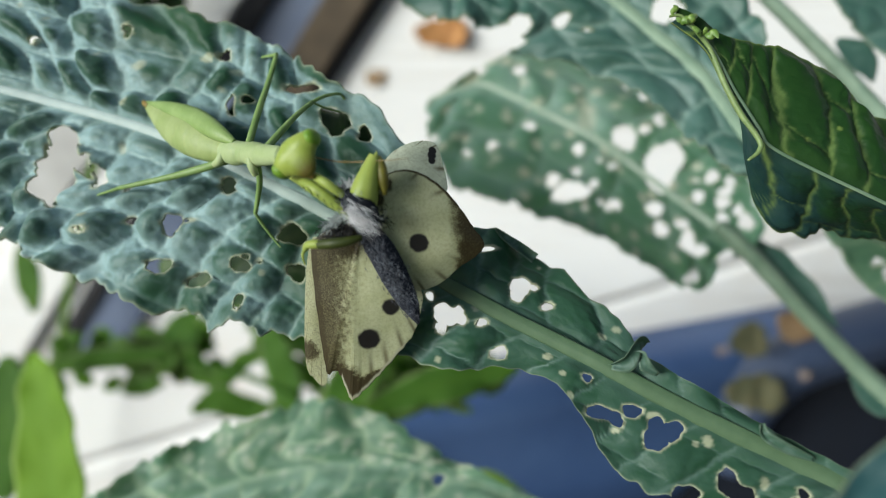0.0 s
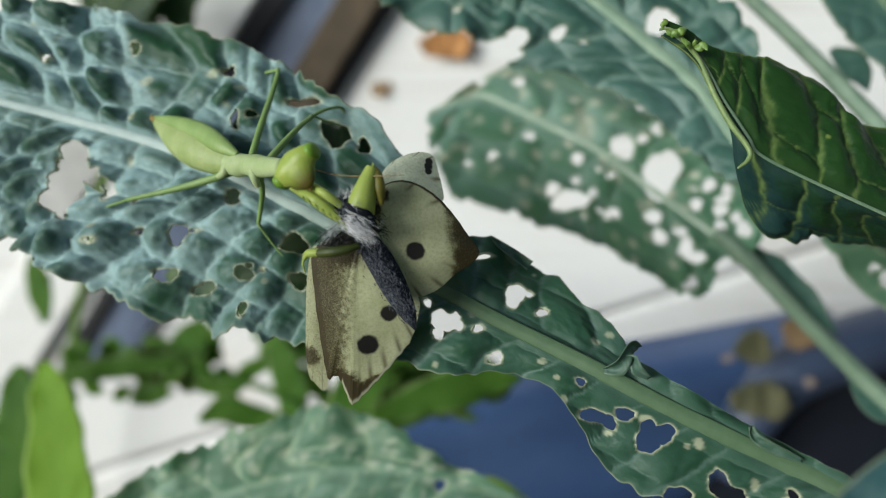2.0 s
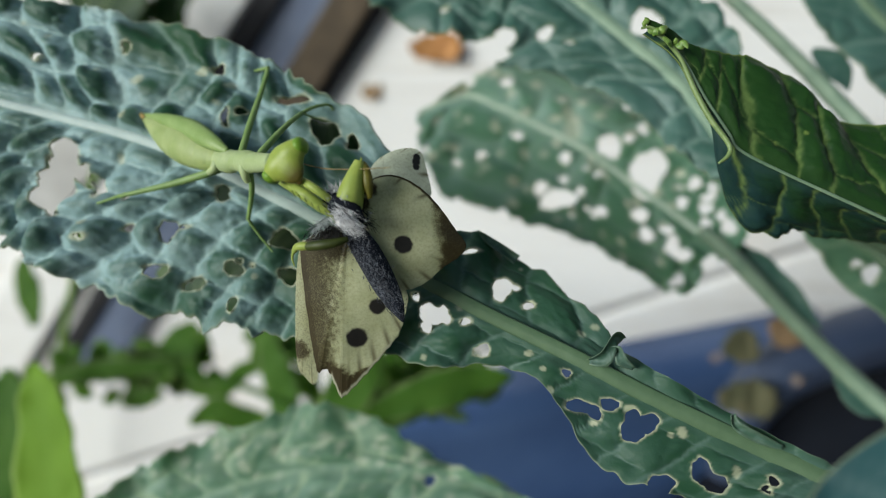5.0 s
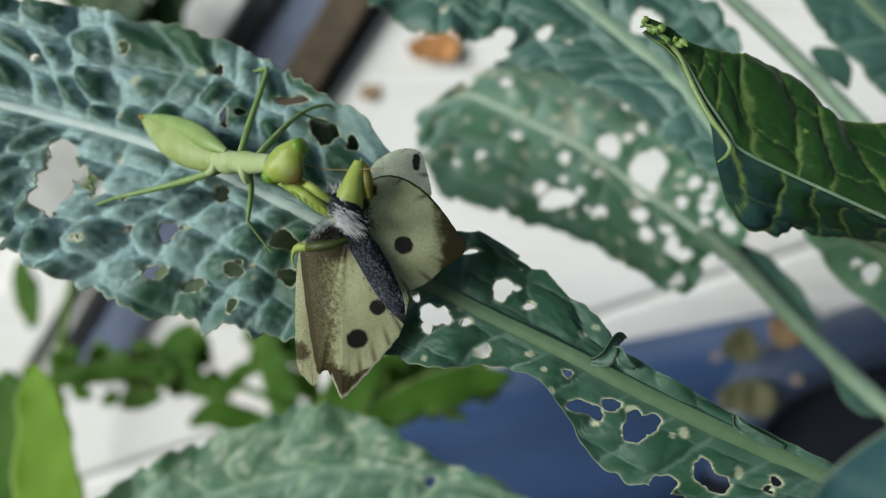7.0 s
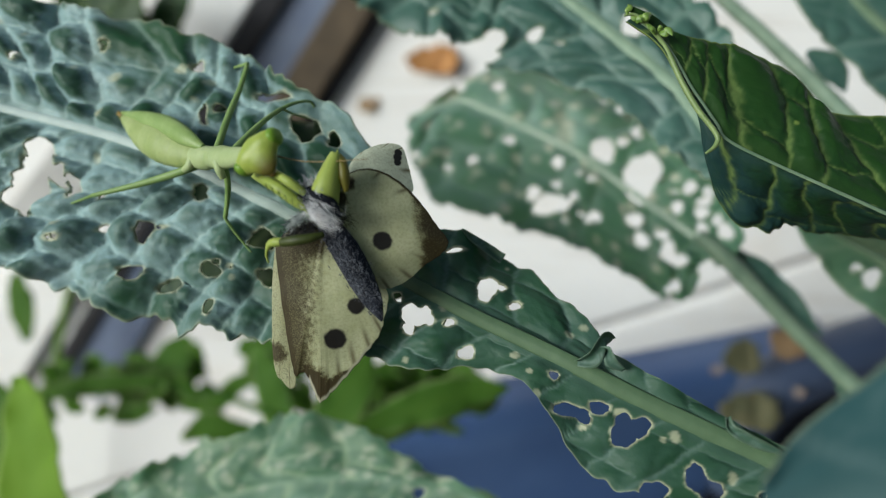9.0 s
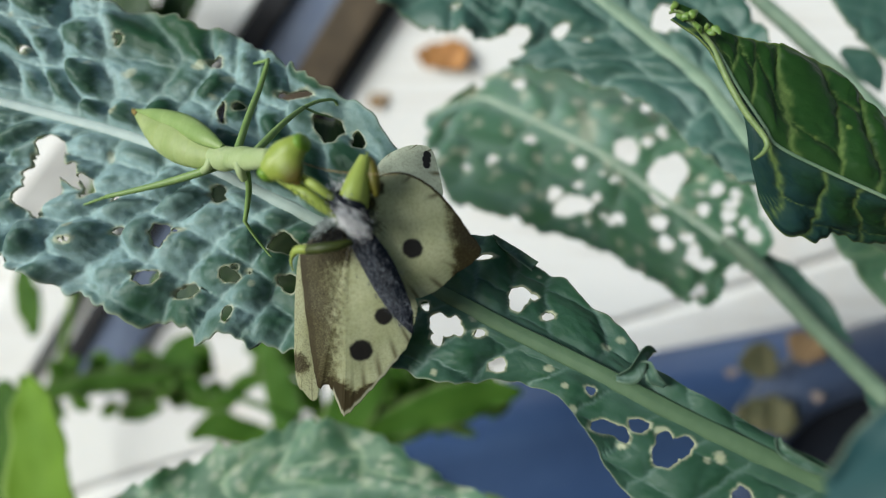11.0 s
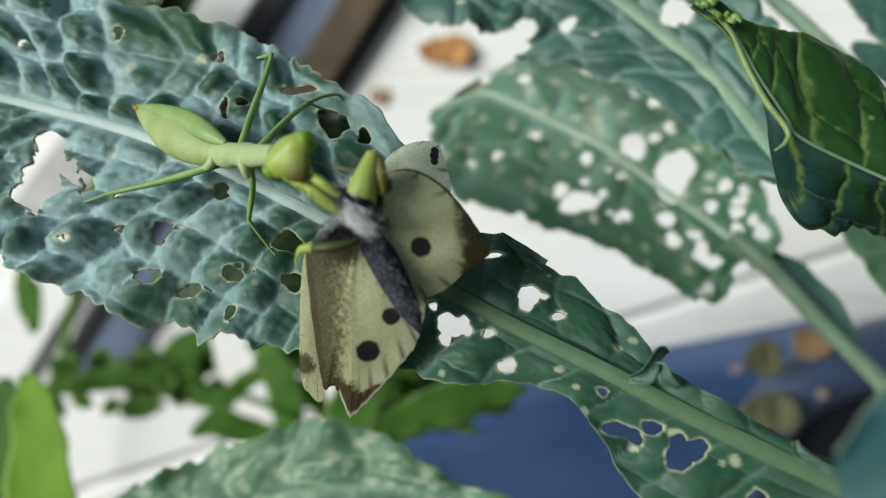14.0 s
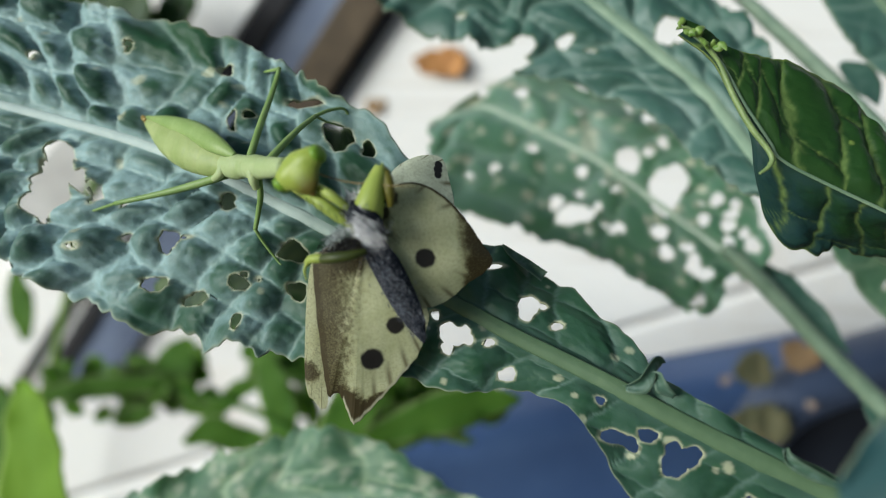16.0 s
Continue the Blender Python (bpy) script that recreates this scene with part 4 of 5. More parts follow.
def patch(name, centre, size, mat, parent, label, seed, turn=0.0, curl=0.15):
    """A small ragged withered scrap, a little curled."""
    c, nrm = Vector(centre), Vector((0, -0.94, 0.34)).normalized()
    a = Vector((1, 0, 0))
    a = (a - nrm * a.dot(nrm)).normalized()
    b = nrm.cross(a)
    verts, faces = [], []
    rings, spokes = 7, 30
    verts.append(c)
    for r in range(1, rings + 1):
        for k in range(spokes):
            w = 2 * math.pi * k / spokes
            rad = size * (1 + 0.12 * math.sin(2 * w + seed) + 0.09 * math.sin(3 * w + 2 * seed) + 0.07 * math.sin(8 * w)) * r / rings
            x, y = rad * math.cos(w + turn), 0.75 * rad * math.sin(w + turn)
            h = curl * (x * x) / size + 0.12 * size * noise.noise((x / size * 2, y / size * 2, seed))
            verts.append(c + a * x + b * y + nrm * h)
    for k in range(spokes):
        faces.append((0, 1 + k, 1 + (k + 1) % spokes))
    for r in range(rings - 1):
        for k in range(spokes):
            k2 = (k + 1) % spokes
            faces.append((1 + r * spokes + k, 1 + (r + 1) * spokes + k, 1 + (r + 1) * spokes + k2, 1 + r * spokes + k2))
    ob = link_mesh(name, verts, faces, mat, parent, label)
    s = ob.modifiers.new("thickness", "SOLIDIFY")
    s.thickness = 0.0006
    return ob


tagged(patch("dead_leaf", (0.0008, 0.4575, 0.5913), 0.0165, DEAD, None, "", 4, 1.3, 0.16), "curled orange-brown dead leaf stuck to the white boards", "leaf")
tagged(patch("dead_leaf", (-0.0473, 0.4595, 0.5616), 0.0080, TAN, None, "", 21, 1.3, 0.03), "small withered brown leaf scrap stuck to the white boards", "leaf")
tagged(patch("fallen_leaf", (0.1450, 0.2620, 0.4576), 0.010, OLIVE, None, "", 7, 1.2, 0.1), "olive withered leaf scrap on the blue plastic", "leaf", "scraps on the plastic")
tagged(patch("fallen_leaf", (0.1472, 0.2520, 0.4350), 0.013, OLIVE, None, "", 9, 0.3, 0.1), "olive withered leaf scrap on the blue plastic", "leaf", "scraps on the plastic")

tagged(patch("fallen_leaf", (0.1680, 0.2660, 0.4624), 0.0095, TAN, None, "", 11, 0.6, 0.1), "dry tan leaf scrap on the blue plastic", "leaf", "scraps on the plastic")
tagged(patch("fallen_petal", (0.1558, 0.3072, 0.4266), 0.0034, PEACH, None, "", 13, 0.2, 0.1), "small pale petal stuck to the blue trough", "petal", "pale petals")
tagged(patch("fallen_petal", (0.1706, 0.2555, 0.4426), 0.003, PEACH, None, "", 15, -0.9, 0.1), "small pale petal stuck to the blue-grey roll", "petal", "pale petals")

# ---- kale stalk ----
stalk_top = (0.2, 0.13, 0.46)
tube("stalk", [(0.21, 0.14, -0.02), (0.205, 0.135, 0.2), (0.2, 0.13, 0.4), (0.197, 0.13, 0.56)], [0.014, 0.012, 0.011, 0.008], RIB, plant, "thick pale kale stalk")
for a, b, r in ((L_MID[0], (0.195, 0.13, 0.42), 0.0028), ((0.1391, 0.1202, 0.4886), stalk_top, 0.005), ((0.1351, 0.1346, 0.5459), (0.2, 0.13, 0.5), 0.004),
                (C_MID[0], (0.196, 0.13, 0.55), 0.0015), (T_MID[0], (0.196, 0.13, 0.53), 0.003), (E_MID[0], (0.2, 0.13, 0.48), 0.002),
                (G_MID[0], (0.197, 0.13, 0.54), 0.002), (B_MID[0], (0.2, 0.135, 0.4), 0.002), (D_MID[0], (0.2, 0.13, 0.44), 0.002)):
    a, b = Vector(a), Vector(b)
    tube("petiole", [a, a.lerp(b, 0.5) - Vector((0, 0, 0.006)), b], [r, r * 1.1, r * 1.3], RIB, plant, rings=60, sides=20, ridge=0.05)

# ---- weeds ----
def strap(points, half, mat, parent, label, seed, cup=0.0):
    pts = [np.array(p) for p in points]
    n = len(pts)
    up, down = [], []
    for i in range(n):
        tan = pts[min(i + 1, n - 1)] - pts[max(i - 1, 0)]
        s = np.cross((0, -0.94, 0.34), tan)
        s /= np.linalg.norm(s)
        up.append(pts[i] + s * half[i])
        down.append(pts[i] - s * half[i])
    return leaf("leaf", pts, up, down, mat, parent, label, 0.0016, (), 0.0005, 0.01, 0.02, 0.8, cup, 0.001, 0.05, seed, 0.0004, None, side_strength=0.15, net_vein=0.05, mid_strength=0.15)


for k, (pts, half, mat) in enumerate((
        ([(0.0857, 0.1660, 0.5420), (0.0923, 0.1609, 0.5364), (0.1002, 0.1551, 0.5289), (0.1062, 0.1497, 0.5223)], [0.001, 0.0042, 0.0032, 0.0004], KALE_TOP),
        ([(0.1105, 0.1481, 0.5115), (0.1140, 0.1437, 0.5079), (0.1173, 0.1404, 0.5043), (0.1212, 0.1366, 0.5027)], [0.0008, 0.0038, 0.0036, 0.0006], KALE_TOP),
        ([(0.1009, 0.1683, 0.5948), (0.1055, 0.1663, 0.5920), (0.1087, 0.1651, 0.5888), (0.1099, 0.1638, 0.5850)], [0.0008, 0.0034, 0.003, 0.0006], KALE_TOP),
        ([(0.0249, 0.0797, 0.5528), (0.0267, 0.0789, 0.5536), (0.0277, 0.0790, 0.5553), (0.0288, 0.0799, 0.5564), (0.0304, 0.0812, 0.5555)], [0.0004, 0.0013, 0.0011, 0.0010, 0.0003], KALE),
        ([(0.0277, 0.0802, 0.5543), (0.0291, 0.0792, 0.5544), (0.0293, 0.0783, 0.5534), (0.0312, 0.0784, 0.5521)], [0.0003, 0.0008, 0.0009, 0.0003], KALE),
        ([(0.0442, 0.0726, 0.5476), (0.0445, 0.0717, 0.5465), (0.0461, 0.0709, 0.5457), (0.0484, 0.0702, 0.5448), (0.0508, 0.0698, 0.5440)], [0.0003, 0.0006, 0.0008, 0.0007, 0.0003], KALE),
        ([(0.0151, 0.0945, 0.5638), (0.0123, 0.0955, 0.5657), (0.0101, 0.0960, 0.5672), (0.0086, 0.0955, 0.5689)], [0.0009, 0.0008, 0.0006, 0.0001], KALE))):
    pts = [np.array(p) for p in pts]
    up, down = [], []
    for i in range(len(pts)):
        tan = pts[min(i + 1, len(pts) - 1)] - pts[max(i - 1, 0)]
        side = np.cross((0, -0.94, 0.34), tan)
        side = side / np.linalg.norm(side) * half[i]
        up.append(pts[i] + side)
        down.append(pts[i] - side)
    leaf("frill", pts, up, down, mat, plant, "ruffled scrap of blade on the stalk", 0.00035 if k > 2 else 0.0006, (), 0.0006, 0.003, 0.006, 0.6, 0.0006, 0.0007, 0.15, 200 + k, rib=None, bloom_sheen=(0.25, 0.25), margin=0.08, thick=0.0003, mid_strength=0.05, side_strength=0.2)

weed = tagged(new("weed"), "bright green leafy weed growing by the boards", "weed")
strap([(-0.1285, 0.1629, 0.4263), (-0.1368, 0.1761, 0.4461), (-0.1425, 0.1883, 0.4633), (-0.1474, 0.1972, 0.4767), (-0.1517, 0.2041, 0.4847)], [0.012, 0.0125, 0.0105, 0.0075, 0.002], WEED, weed, "bright green strap leaf", 71, 0.001)
for k, (pts, half, mat) in enumerate((
        ([(-0.2054, 0.2845, 0.4295), (-0.1812, 0.2879, 0.4331), (-0.1531, 0.2921, 0.4329), (-0.1427, 0.2956, 0.4308), (-0.1314, 0.2987, 0.4276)], [0.003, 0.006, 0.005, 0.006, 0.002], WEED_DARK),
        ([(-0.1668, 0.2948, 0.4132), (-0.1493, 0.3035, 0.4292), (-0.1422, 0.3094, 0.4402), (-0.1366, 0.3143, 0.4482)], [0.003, 0.010, 0.010, 0.003], WEED_DARK),
        ([(-0.1091, 0.3124, 0.4426), (-0.0970, 0.3115, 0.4402), (-0.0812, 0.3101, 0.4359), (-0.0654, 0.3085, 0.4313)], [0.004, 0.008, 0.010, 0.004], WEED_DARK),
        ([(-0.1320, 0.2879, 0.4208), (-0.1176, 0.2897, 0.4196), (-0.1060, 0.2949, 0.4286), (-0.0912, 0.2981, 0.4319)], [0.003, 0.005, 0.005, 0.002], WEED_DARK),
        ([(-0.1312, 0.2771, 0.4077), (-0.1185, 0.2810, 0.4129), (-0.1042, 0.2811, 0.4069), (-0.0897, 0.2830, 0.4062)], [0.002, 0.008, 0.007, 0.002], WEED_DARK),
        ([(-0.0808, 0.2716, 0.4070), (-0.0820, 0.2817, 0.4209), (-0.0884, 0.2910, 0.4358), (-0.0955, 0.3000, 0.4497)], [0.006, 0.0085, 0.008, 0.002], WEED_DARK),
        ([(-0.2152, 0.2381, 0.3869), (-0.2089, 0.2495, 0.4137), (-0.2092, 0.2600, 0.4353), (-0.2123, 0.2672, 0.4468)], [0.010, 0.012, 0.010, 0.003], WEED_DARK))):
    strap(pts, half, mat, weed, "", 72 + 200 * (k > 0) + k)
rng = random.Random(17)
root_a, root_b = Vector((-0.2071, 0.2984, 0.4237)), Vector((-0.0686, 0.3054, 0.4223))
gaps = [(Vector((-0.1180, 0.3000, 0.4384)), 0.0105), (Vector((-0.1059, 0.3000, 0.4100)), 0.0112), (Vector((-0.1761, 0.3000, 0.4284)), 0.0045), (Vector((-0.1488, 0.3000, 0.4546)), 0.0100)]
for k in range(20):
    p = Vector((-0.0442, 0.2277, 0.4545)).lerp(Vector((0.0262, 0.2331, 0.4576)), rng.random()) + Vector((0, rng.uniform(-0.012, 0.012), rng.uniform(-0.010, 0.008)))
    w = rng.uniform(0.2, 2.9)
    d = Vector((math.cos(w), rng.uniform(-0.4, 0.4), math.sin(w))) * rng.uniform(0.006, 0.013)
    h = rng.uniform(0.0025, 0.006)
    strap([p - d, p - d * 0.3, p + d * 0.4, p + d + Vector((0, 0, -0.002))], [h * 0.3, h, h * 0.9, h * 0.1], WEED_DARK, weed, "", 500 + k)
made = 0
while made < 40:
    p = root_a.lerp(root_b, rng.random()) + Vector((0, rng.uniform(-0.01, 0.012), rng.uniform(-0.011, 0.016)))
    w = rng.uniform(0.3, 2.9)
    d = Vector((math.cos(w), rng.uniform(-0.3, 0.3), math.sin(w))) * rng.uniform(0.007, 0.014)
    h = rng.uniform(0.003, 0.0075)
    if any((p + d * k - g).xz.length < r + 0.5 * h for g, r in gaps for k in (-1, 0, 1)):
        continue
    strap([p - d, p - d * 0.3, p + d * 0.4, p + d + Vector((0, 0, -0.002))], [h * 0.3, h, h * 0.9, h * 0.1], WEED_DARK, weed, "", 400 + made)
    made += 1
strap([(-0.0479, 0.2047, 0.4430), (-0.0388, 0.2106, 0.4600), (-0.0304, 0.2201, 0.4723), (-0.0263, 0.2291, 0.4831)], [0.005, 0.009, 0.009, 0.002], WEED_DARK, weed, "", 75)
strap([(-0.0278, 0.1962, 0.4644), (-0.0132, 0.2007, 0.4682), (0.0018, 0.2040, 0.4715), (0.0172, 0.2079, 0.4735), (0.0294, 0.2099, 0.4732)], [0.003, 0.006, 0.008, 0.006, 0.001], WEED_DARK, weed, "", 76)
strap([(-0.0490, 0.2097, 0.4420), (-0.0262, 0.2163, 0.4521), (-0.0030, 0.2225, 0.4575), (0.0209, 0.2267, 0.4574)], [0.004, 0.008, 0.008, 0.002], WEED_DARK, weed, "", 176)
strap([(-0.0430, 0.2346, 0.4530), (-0.0209, 0.2400, 0.4595), (0.0017, 0.2448, 0.4610), (0.0221, 0.2457, 0.4574)], [0.005, 0.009, 0.008, 0.002], WEED_DARK, weed, "", 177)
strap([(-0.2578, 0.3574, 0.4264), (-0.2591, 0.3615, 0.4383), (-0.2640, 0.3680, 0.4512), (-0.2681, 0.3752, 0.4660)], [0.002, 0.007, 0.008, 0.003], WEED_DARK, weed, "", 78)
strap([(0.0016, 0.1852, 0.4321), (0.0165, 0.1872, 0.4380), (0.0313, 0.1852, 0.4319)], [0.004, 0.006, 0.002], WEED, weed, "", 79)
wroot = Vector((-0.0500, 0.2400, 0.3600))
wroot.z = 0
tube("stem", [tuple(wroot), (-0.0500, 0.2400, 0.3600), (-0.0520, 0.2560, 0.4010), (-0.0850, 0.2800, 0.4190), (-0.1366, 0.2944, 0.4273), (-0.1884, 0.2892, 0.4307)], [0.004, 0.003, 0.0025, 0.002, 0.0015, 0.001], WEED_DARK, weed, "", 50)
blade_root = Vector((-0.1248, 0.1582, 0.4187))
blade_root.z = 0
tube("stem", [tuple(blade_root), (-0.1248, 0.1582, 0.4187), (-0.1284, 0.1636, 0.4281)], [0.003, 0.0025, 0.002], WEED, weed)
tube("stem", [(-0.0510, 0.2500, 0.3900), (-0.0449, 0.2122, 0.4401), (-0.0278, 0.1962, 0.4644)], [0.002, 0.0016, 0.0014], WEED_DARK, weed)

weed_b = tagged(new("weed"), "green weed behind the kale leaf tip, darkened as if in shade", "weed")
# leaves take the dark young-kale colour in place of shade on the weed
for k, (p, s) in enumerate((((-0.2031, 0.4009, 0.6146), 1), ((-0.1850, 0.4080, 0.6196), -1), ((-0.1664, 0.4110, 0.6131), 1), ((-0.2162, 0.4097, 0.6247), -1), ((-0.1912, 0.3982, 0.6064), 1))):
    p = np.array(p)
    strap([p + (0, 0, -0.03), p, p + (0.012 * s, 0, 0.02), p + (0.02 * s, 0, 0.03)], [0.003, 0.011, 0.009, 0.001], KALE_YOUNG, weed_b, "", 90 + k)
r0 = Vector((-0.1920, 0.4040, 0.6082))
tube("stem", [(r0.x - 0.16, r0.y + 0.02, 0), (r0.x - 0.12, r0.y + 0.02, 0.3), tuple(r0), (r0.x, r0.y, r0.z + 0.05)], [0.003, 0.0025, 0.002, 0.001], WEED, weed_b)

# ---- the mantis ----
mantis = tagged(new("praying_mantis"), "light green praying mantis clutching a butterfly on the kale leaf", "mantis")
tube("abdomen", [(-0.0526, 0.1124, 0.5866), (-0.0499, 0.1104, 0.5854), (-0.0455, 0.1071, 0.5835), (-0.0413, 0.1035, 0.5824), (-0.0374, 0.1006, 0.5814), (-0.0336, 0.0981, 0.5807)], [0.0003, 0.0016, 0.0031, 0.0035, 0.0029, 0.0018], MANTIS, mantis, "leaf-shaped yellow-green abdomen", 120, 24, 0.75, notches=9)
tube("wing_pad", [(-0.0516, 0.1112, 0.5869), (-0.0454, 0.1068, 0.5862), (-0.0399, 0.1026, 0.5851), (-0.0354, 0.0985, 0.5838), (-0.0322, 0.0962, 0.5826)], [0.0002, 0.0013, 0.0018, 0.0014, 0.0005], MANTIS_PAD, mantis, "darker green folded wing pad", 40, 18, 0.75)
tube("abdomen_tip", [(-0.0532, 0.1128, 0.5869), (-0.0524, 0.1120, 0.5866), (-0.0514, 0.1112, 0.5862)], [0.0001, 0.0005, 0.0006], MANTIS_BROWN, mantis, "brown tip of the abdomen", 8, 10)
tube("thorax", [(-0.0347, 0.0988, 0.5809), (-0.0321, 0.0964, 0.5809), (-0.0304, 0.0951, 0.5812), (-0.0281, 0.0925, 0.5815), (-0.0259, 0.0900, 0.5819), (-0.0222, 0.0853, 0.5828)], [0.0018, 0.0020, 0.0017, 0.0019, 0.0016, 0.0013], MANTIS_PALE, mantis, "pale waxy green thorax", 80, 20, 0.85, notches=4)


def head_mesh():
    """A three-cornered head: an eye at each upper corner, the mouth at the third."""
    e1 = (Vector((-0.0165, 0.0813, 0.5865)) - Vector((-0.0221, 0.0815, 0.5811))).normalized()
    m = Vector((-0.0162, 0.0794, 0.5815)) - Vector((-0.0217, 0.0832, 0.5853))
    m = (m - e1 * m.dot(e1)).normalized()
    n = e1.cross(m)
    c = Vector((-0.0193, 0.0813, 0.5838))
    bm = bmesh.new()
    bmesh.ops.create_icosphere(bm, subdivisions=4, radius=1)
    for v in bm.verts:
        x, y, z = v.co
        flat = math.hypot(x, y)
        dx, dy = (x / flat, y / flat) if flat > 1e-6 else (1.0, 0.0)
        turn = math.degrees(math.atan2(dy, dx))
        eye_gap, mouth_gap = min(abs(turn), 180 - abs(turn)), abs(turn - 90) if turn > -90 else abs(turn + 270)
        reach = 0.0023 + 0.0016 * math.exp(-(eye_gap / 32) ** 2) + 0.0016 * math.exp(-(mouth_gap / 38) ** 2)
        v.co = Vector((dx * flat * reach, dy * flat * reach, z * 0.0018 * (1 - 0.3 * max(0, y)) * (1 - 0.12 * math.exp(-(x * 3) ** 2))))
    me = bpy.data.meshes.new("head")
    bm.to_mesh(me)
    bm.free()
    me.materials.append(MANTIS_HEAD)
    me.polygons.foreach_set("use_smooth", [True] * len(me.polygons))
    ob = new("head", me)
    ob.parent = mantis
    basis = Matrix((e1, m, n)).transposed().to_4x4()
    ob.matrix_basis = Matrix.Translation(c) @ basis
    ob["label"] = "three-cornered green head with brown mouth"
    for s in (-1, 1):
        bm = bmesh.new()
        bmesh.ops.create_icosphere(bm, subdivisions=3, radius=1)
        bmesh.ops.transform(bm, matrix=Matrix.Translation((s * 0.0031, 0.0001, 0.0002)) @ pose(0, 0, 0, 0, 0, s * 24) @ Matrix.Diagonal((0.0010, 0.0013, 0.0015, 1)), verts=bm.verts)
        em = bpy.data.meshes.new("eye")
        bm.to_mesh(em)
        bm.free()
        em.materials.append(MANTIS_EYE)
        em.polygons.foreach_set("use_smooth", [True] * len(em.polygons))
        eye = new("eye", em)
        eye.parent = ob
    for s in (-1, 1):
        pts = [(s * 0.0008, 0.0008, 0.0019), (s * 0.0022 + 0.001, 0.004, 0.003), (s * 0.003 + 0.004, 0.0075, 0.0036), (s * 0.0035 + 0.007, 0.0105, 0.0036)]
        tube("antenna", pts, [0.00012, 0.00009, 0.00007, 0.00004], MANTIS_BROWN, ob, "hair-thin antenna", 24, 6)
    tube("mouthparts", [(-0.0003, 0.0016, 0.0006), (-0.0003, 0.0028, 0.0006), (-0.0003, 0.0040, 0.0003)], [0.0006, 0.0009, 0.0003], MANTIS_BROWN, ob, "", 8, 10)
    return ob


HEAD = head_mesh()


def leg(name, joints, radii, mat, label="", slim=0.6):
    """A jointed leg: each segment is a part of its own piece, first one carries the rest."""
    first = None
    for k in range(len(joints)):
        pts, r = joints[k], [x * slim for x in radii[k]]
        ob = tube(name if first is None else ("tibia", "tarsus", "claw")[min(k - 1, 2)], pts, r, mat, first or mantis, label if first is None else "", 16, 10)
        first = first or ob
    return first


leg("leg", [[(-0.0297, 0.0943, 0.5818), (-0.0291, 0.1003, 0.5868), (-0.0287, 0.1065, 0.5908), (-0.0278, 0.1094, 0.5948)], [(-0.0277, 0.1094, 0.5949), (-0.0300, 0.1114, 0.5945), (-0.0325, 0.1139, 0.5940)]], [[0.0010, 0.0009, 0.0008, 0.0006], [0.0006, 0.0004, 0.0003]], MANTIS_GREEN)
leg("leg", [[(-0.0261, 0.0903, 0.5823), (-0.0241, 0.0949, 0.5848), (-0.0226, 0.0986, 0.5865), (-0.0211, 0.1033, 0.5878)], [(-0.0211, 0.1033, 0.5878), (-0.0194, 0.1057, 0.5885), (-0.0173, 0.1078, 0.5886), (-0.0166, 0.1085, 0.5875)], [(-0.0211, 0.1033, 0.5878), (-0.0194, 0.1050, 0.5867), (-0.0174, 0.1074, 0.5857)]], [[0.0010, 0.0009, 0.0007, 0.0006], [0.0005, 0.0005, 0.0004, 0.0003], [0.0004, 0.0003, 0.0002]], MANTIS_GREEN)
leg("leg", [[(-0.0336, 0.0978, 0.5796), (-0.0387, 0.0988, 0.5779), (-0.0451, 0.0998, 0.5761), (-0.0542, 0.1017, 0.5739)], [(-0.0542, 0.1017, 0.5739), (-0.0573, 0.1029, 0.5728), (-0.0603, 0.1041, 0.5718)]], [[0.0011, 0.0011, 0.0009, 0.0006], [0.0005, 0.0004, 0.0002]], MANTIS_GREEN)
leg("leg", [[(-0.0277, 0.0916, 0.5814), (-0.0280, 0.0934, 0.5774), (-0.0293, 0.0959, 0.5739), (-0.0302, 0.0965, 0.5710)], [(-0.0302, 0.0965, 0.5710), (-0.0292, 0.0972, 0.5685), (-0.0275, 0.0973, 0.5658), (-0.0267, 0.0970, 0.5649)]], [[0.0010, 0.0008, 0.0007, 0.0006], [0.0005, 0.0004, 0.0003, 0.0002]], MANTIS_GREEN)
leg("foreleg", [[(-0.0208, 0.0843, 0.5803), (-0.0170, 0.0808, 0.5792), (-0.0142, 0.0799, 0.5773), (-0.0123, 0.0803, 0.5761)], [(-0.0109, 0.0803, 0.5769), (-0.0102, 0.0805, 0.5793), (-0.0095, 0.0811, 0.5817), (-0.0089, 0.0818, 0.5835)], [(-0.0087, 0.0821, 0.5840), (-0.0087, 0.0819, 0.5837), (-0.0088, 0.0817, 0.5832)]], [[0.0008, 0.0010, 0.0009, 0.0006], [0.0026, 0.0022, 0.0015, 0.0009], [0.0001, 0.0002, 0.0004]], MANTIS_FORE, "thick grasping foreleg", 0.85)
leg("foreleg", [[(-0.0086, 0.0819, 0.5833), (-0.0081, 0.0814, 0.5823), (-0.0078, 0.0807, 0.5805), (-0.0076, 0.0804, 0.5785)]], [[0.0005, 0.0008, 0.0009, 0.0004]], MANTIS_TAN, "yellow-brown folded end of the grasping foreleg", 0.85)
leg("foreleg", [[(-0.0175, 0.0817, 0.5810), (-0.0153, 0.0797, 0.5803), (-0.0133, 0.0798, 0.5787), (-0.0123, 0.0808, 0.5776)]], [[0.0006, 0.0007, 0.0006, 0.0005]], MANTIS_FORE, "slender inner part of the grasping foreleg", 0.9)
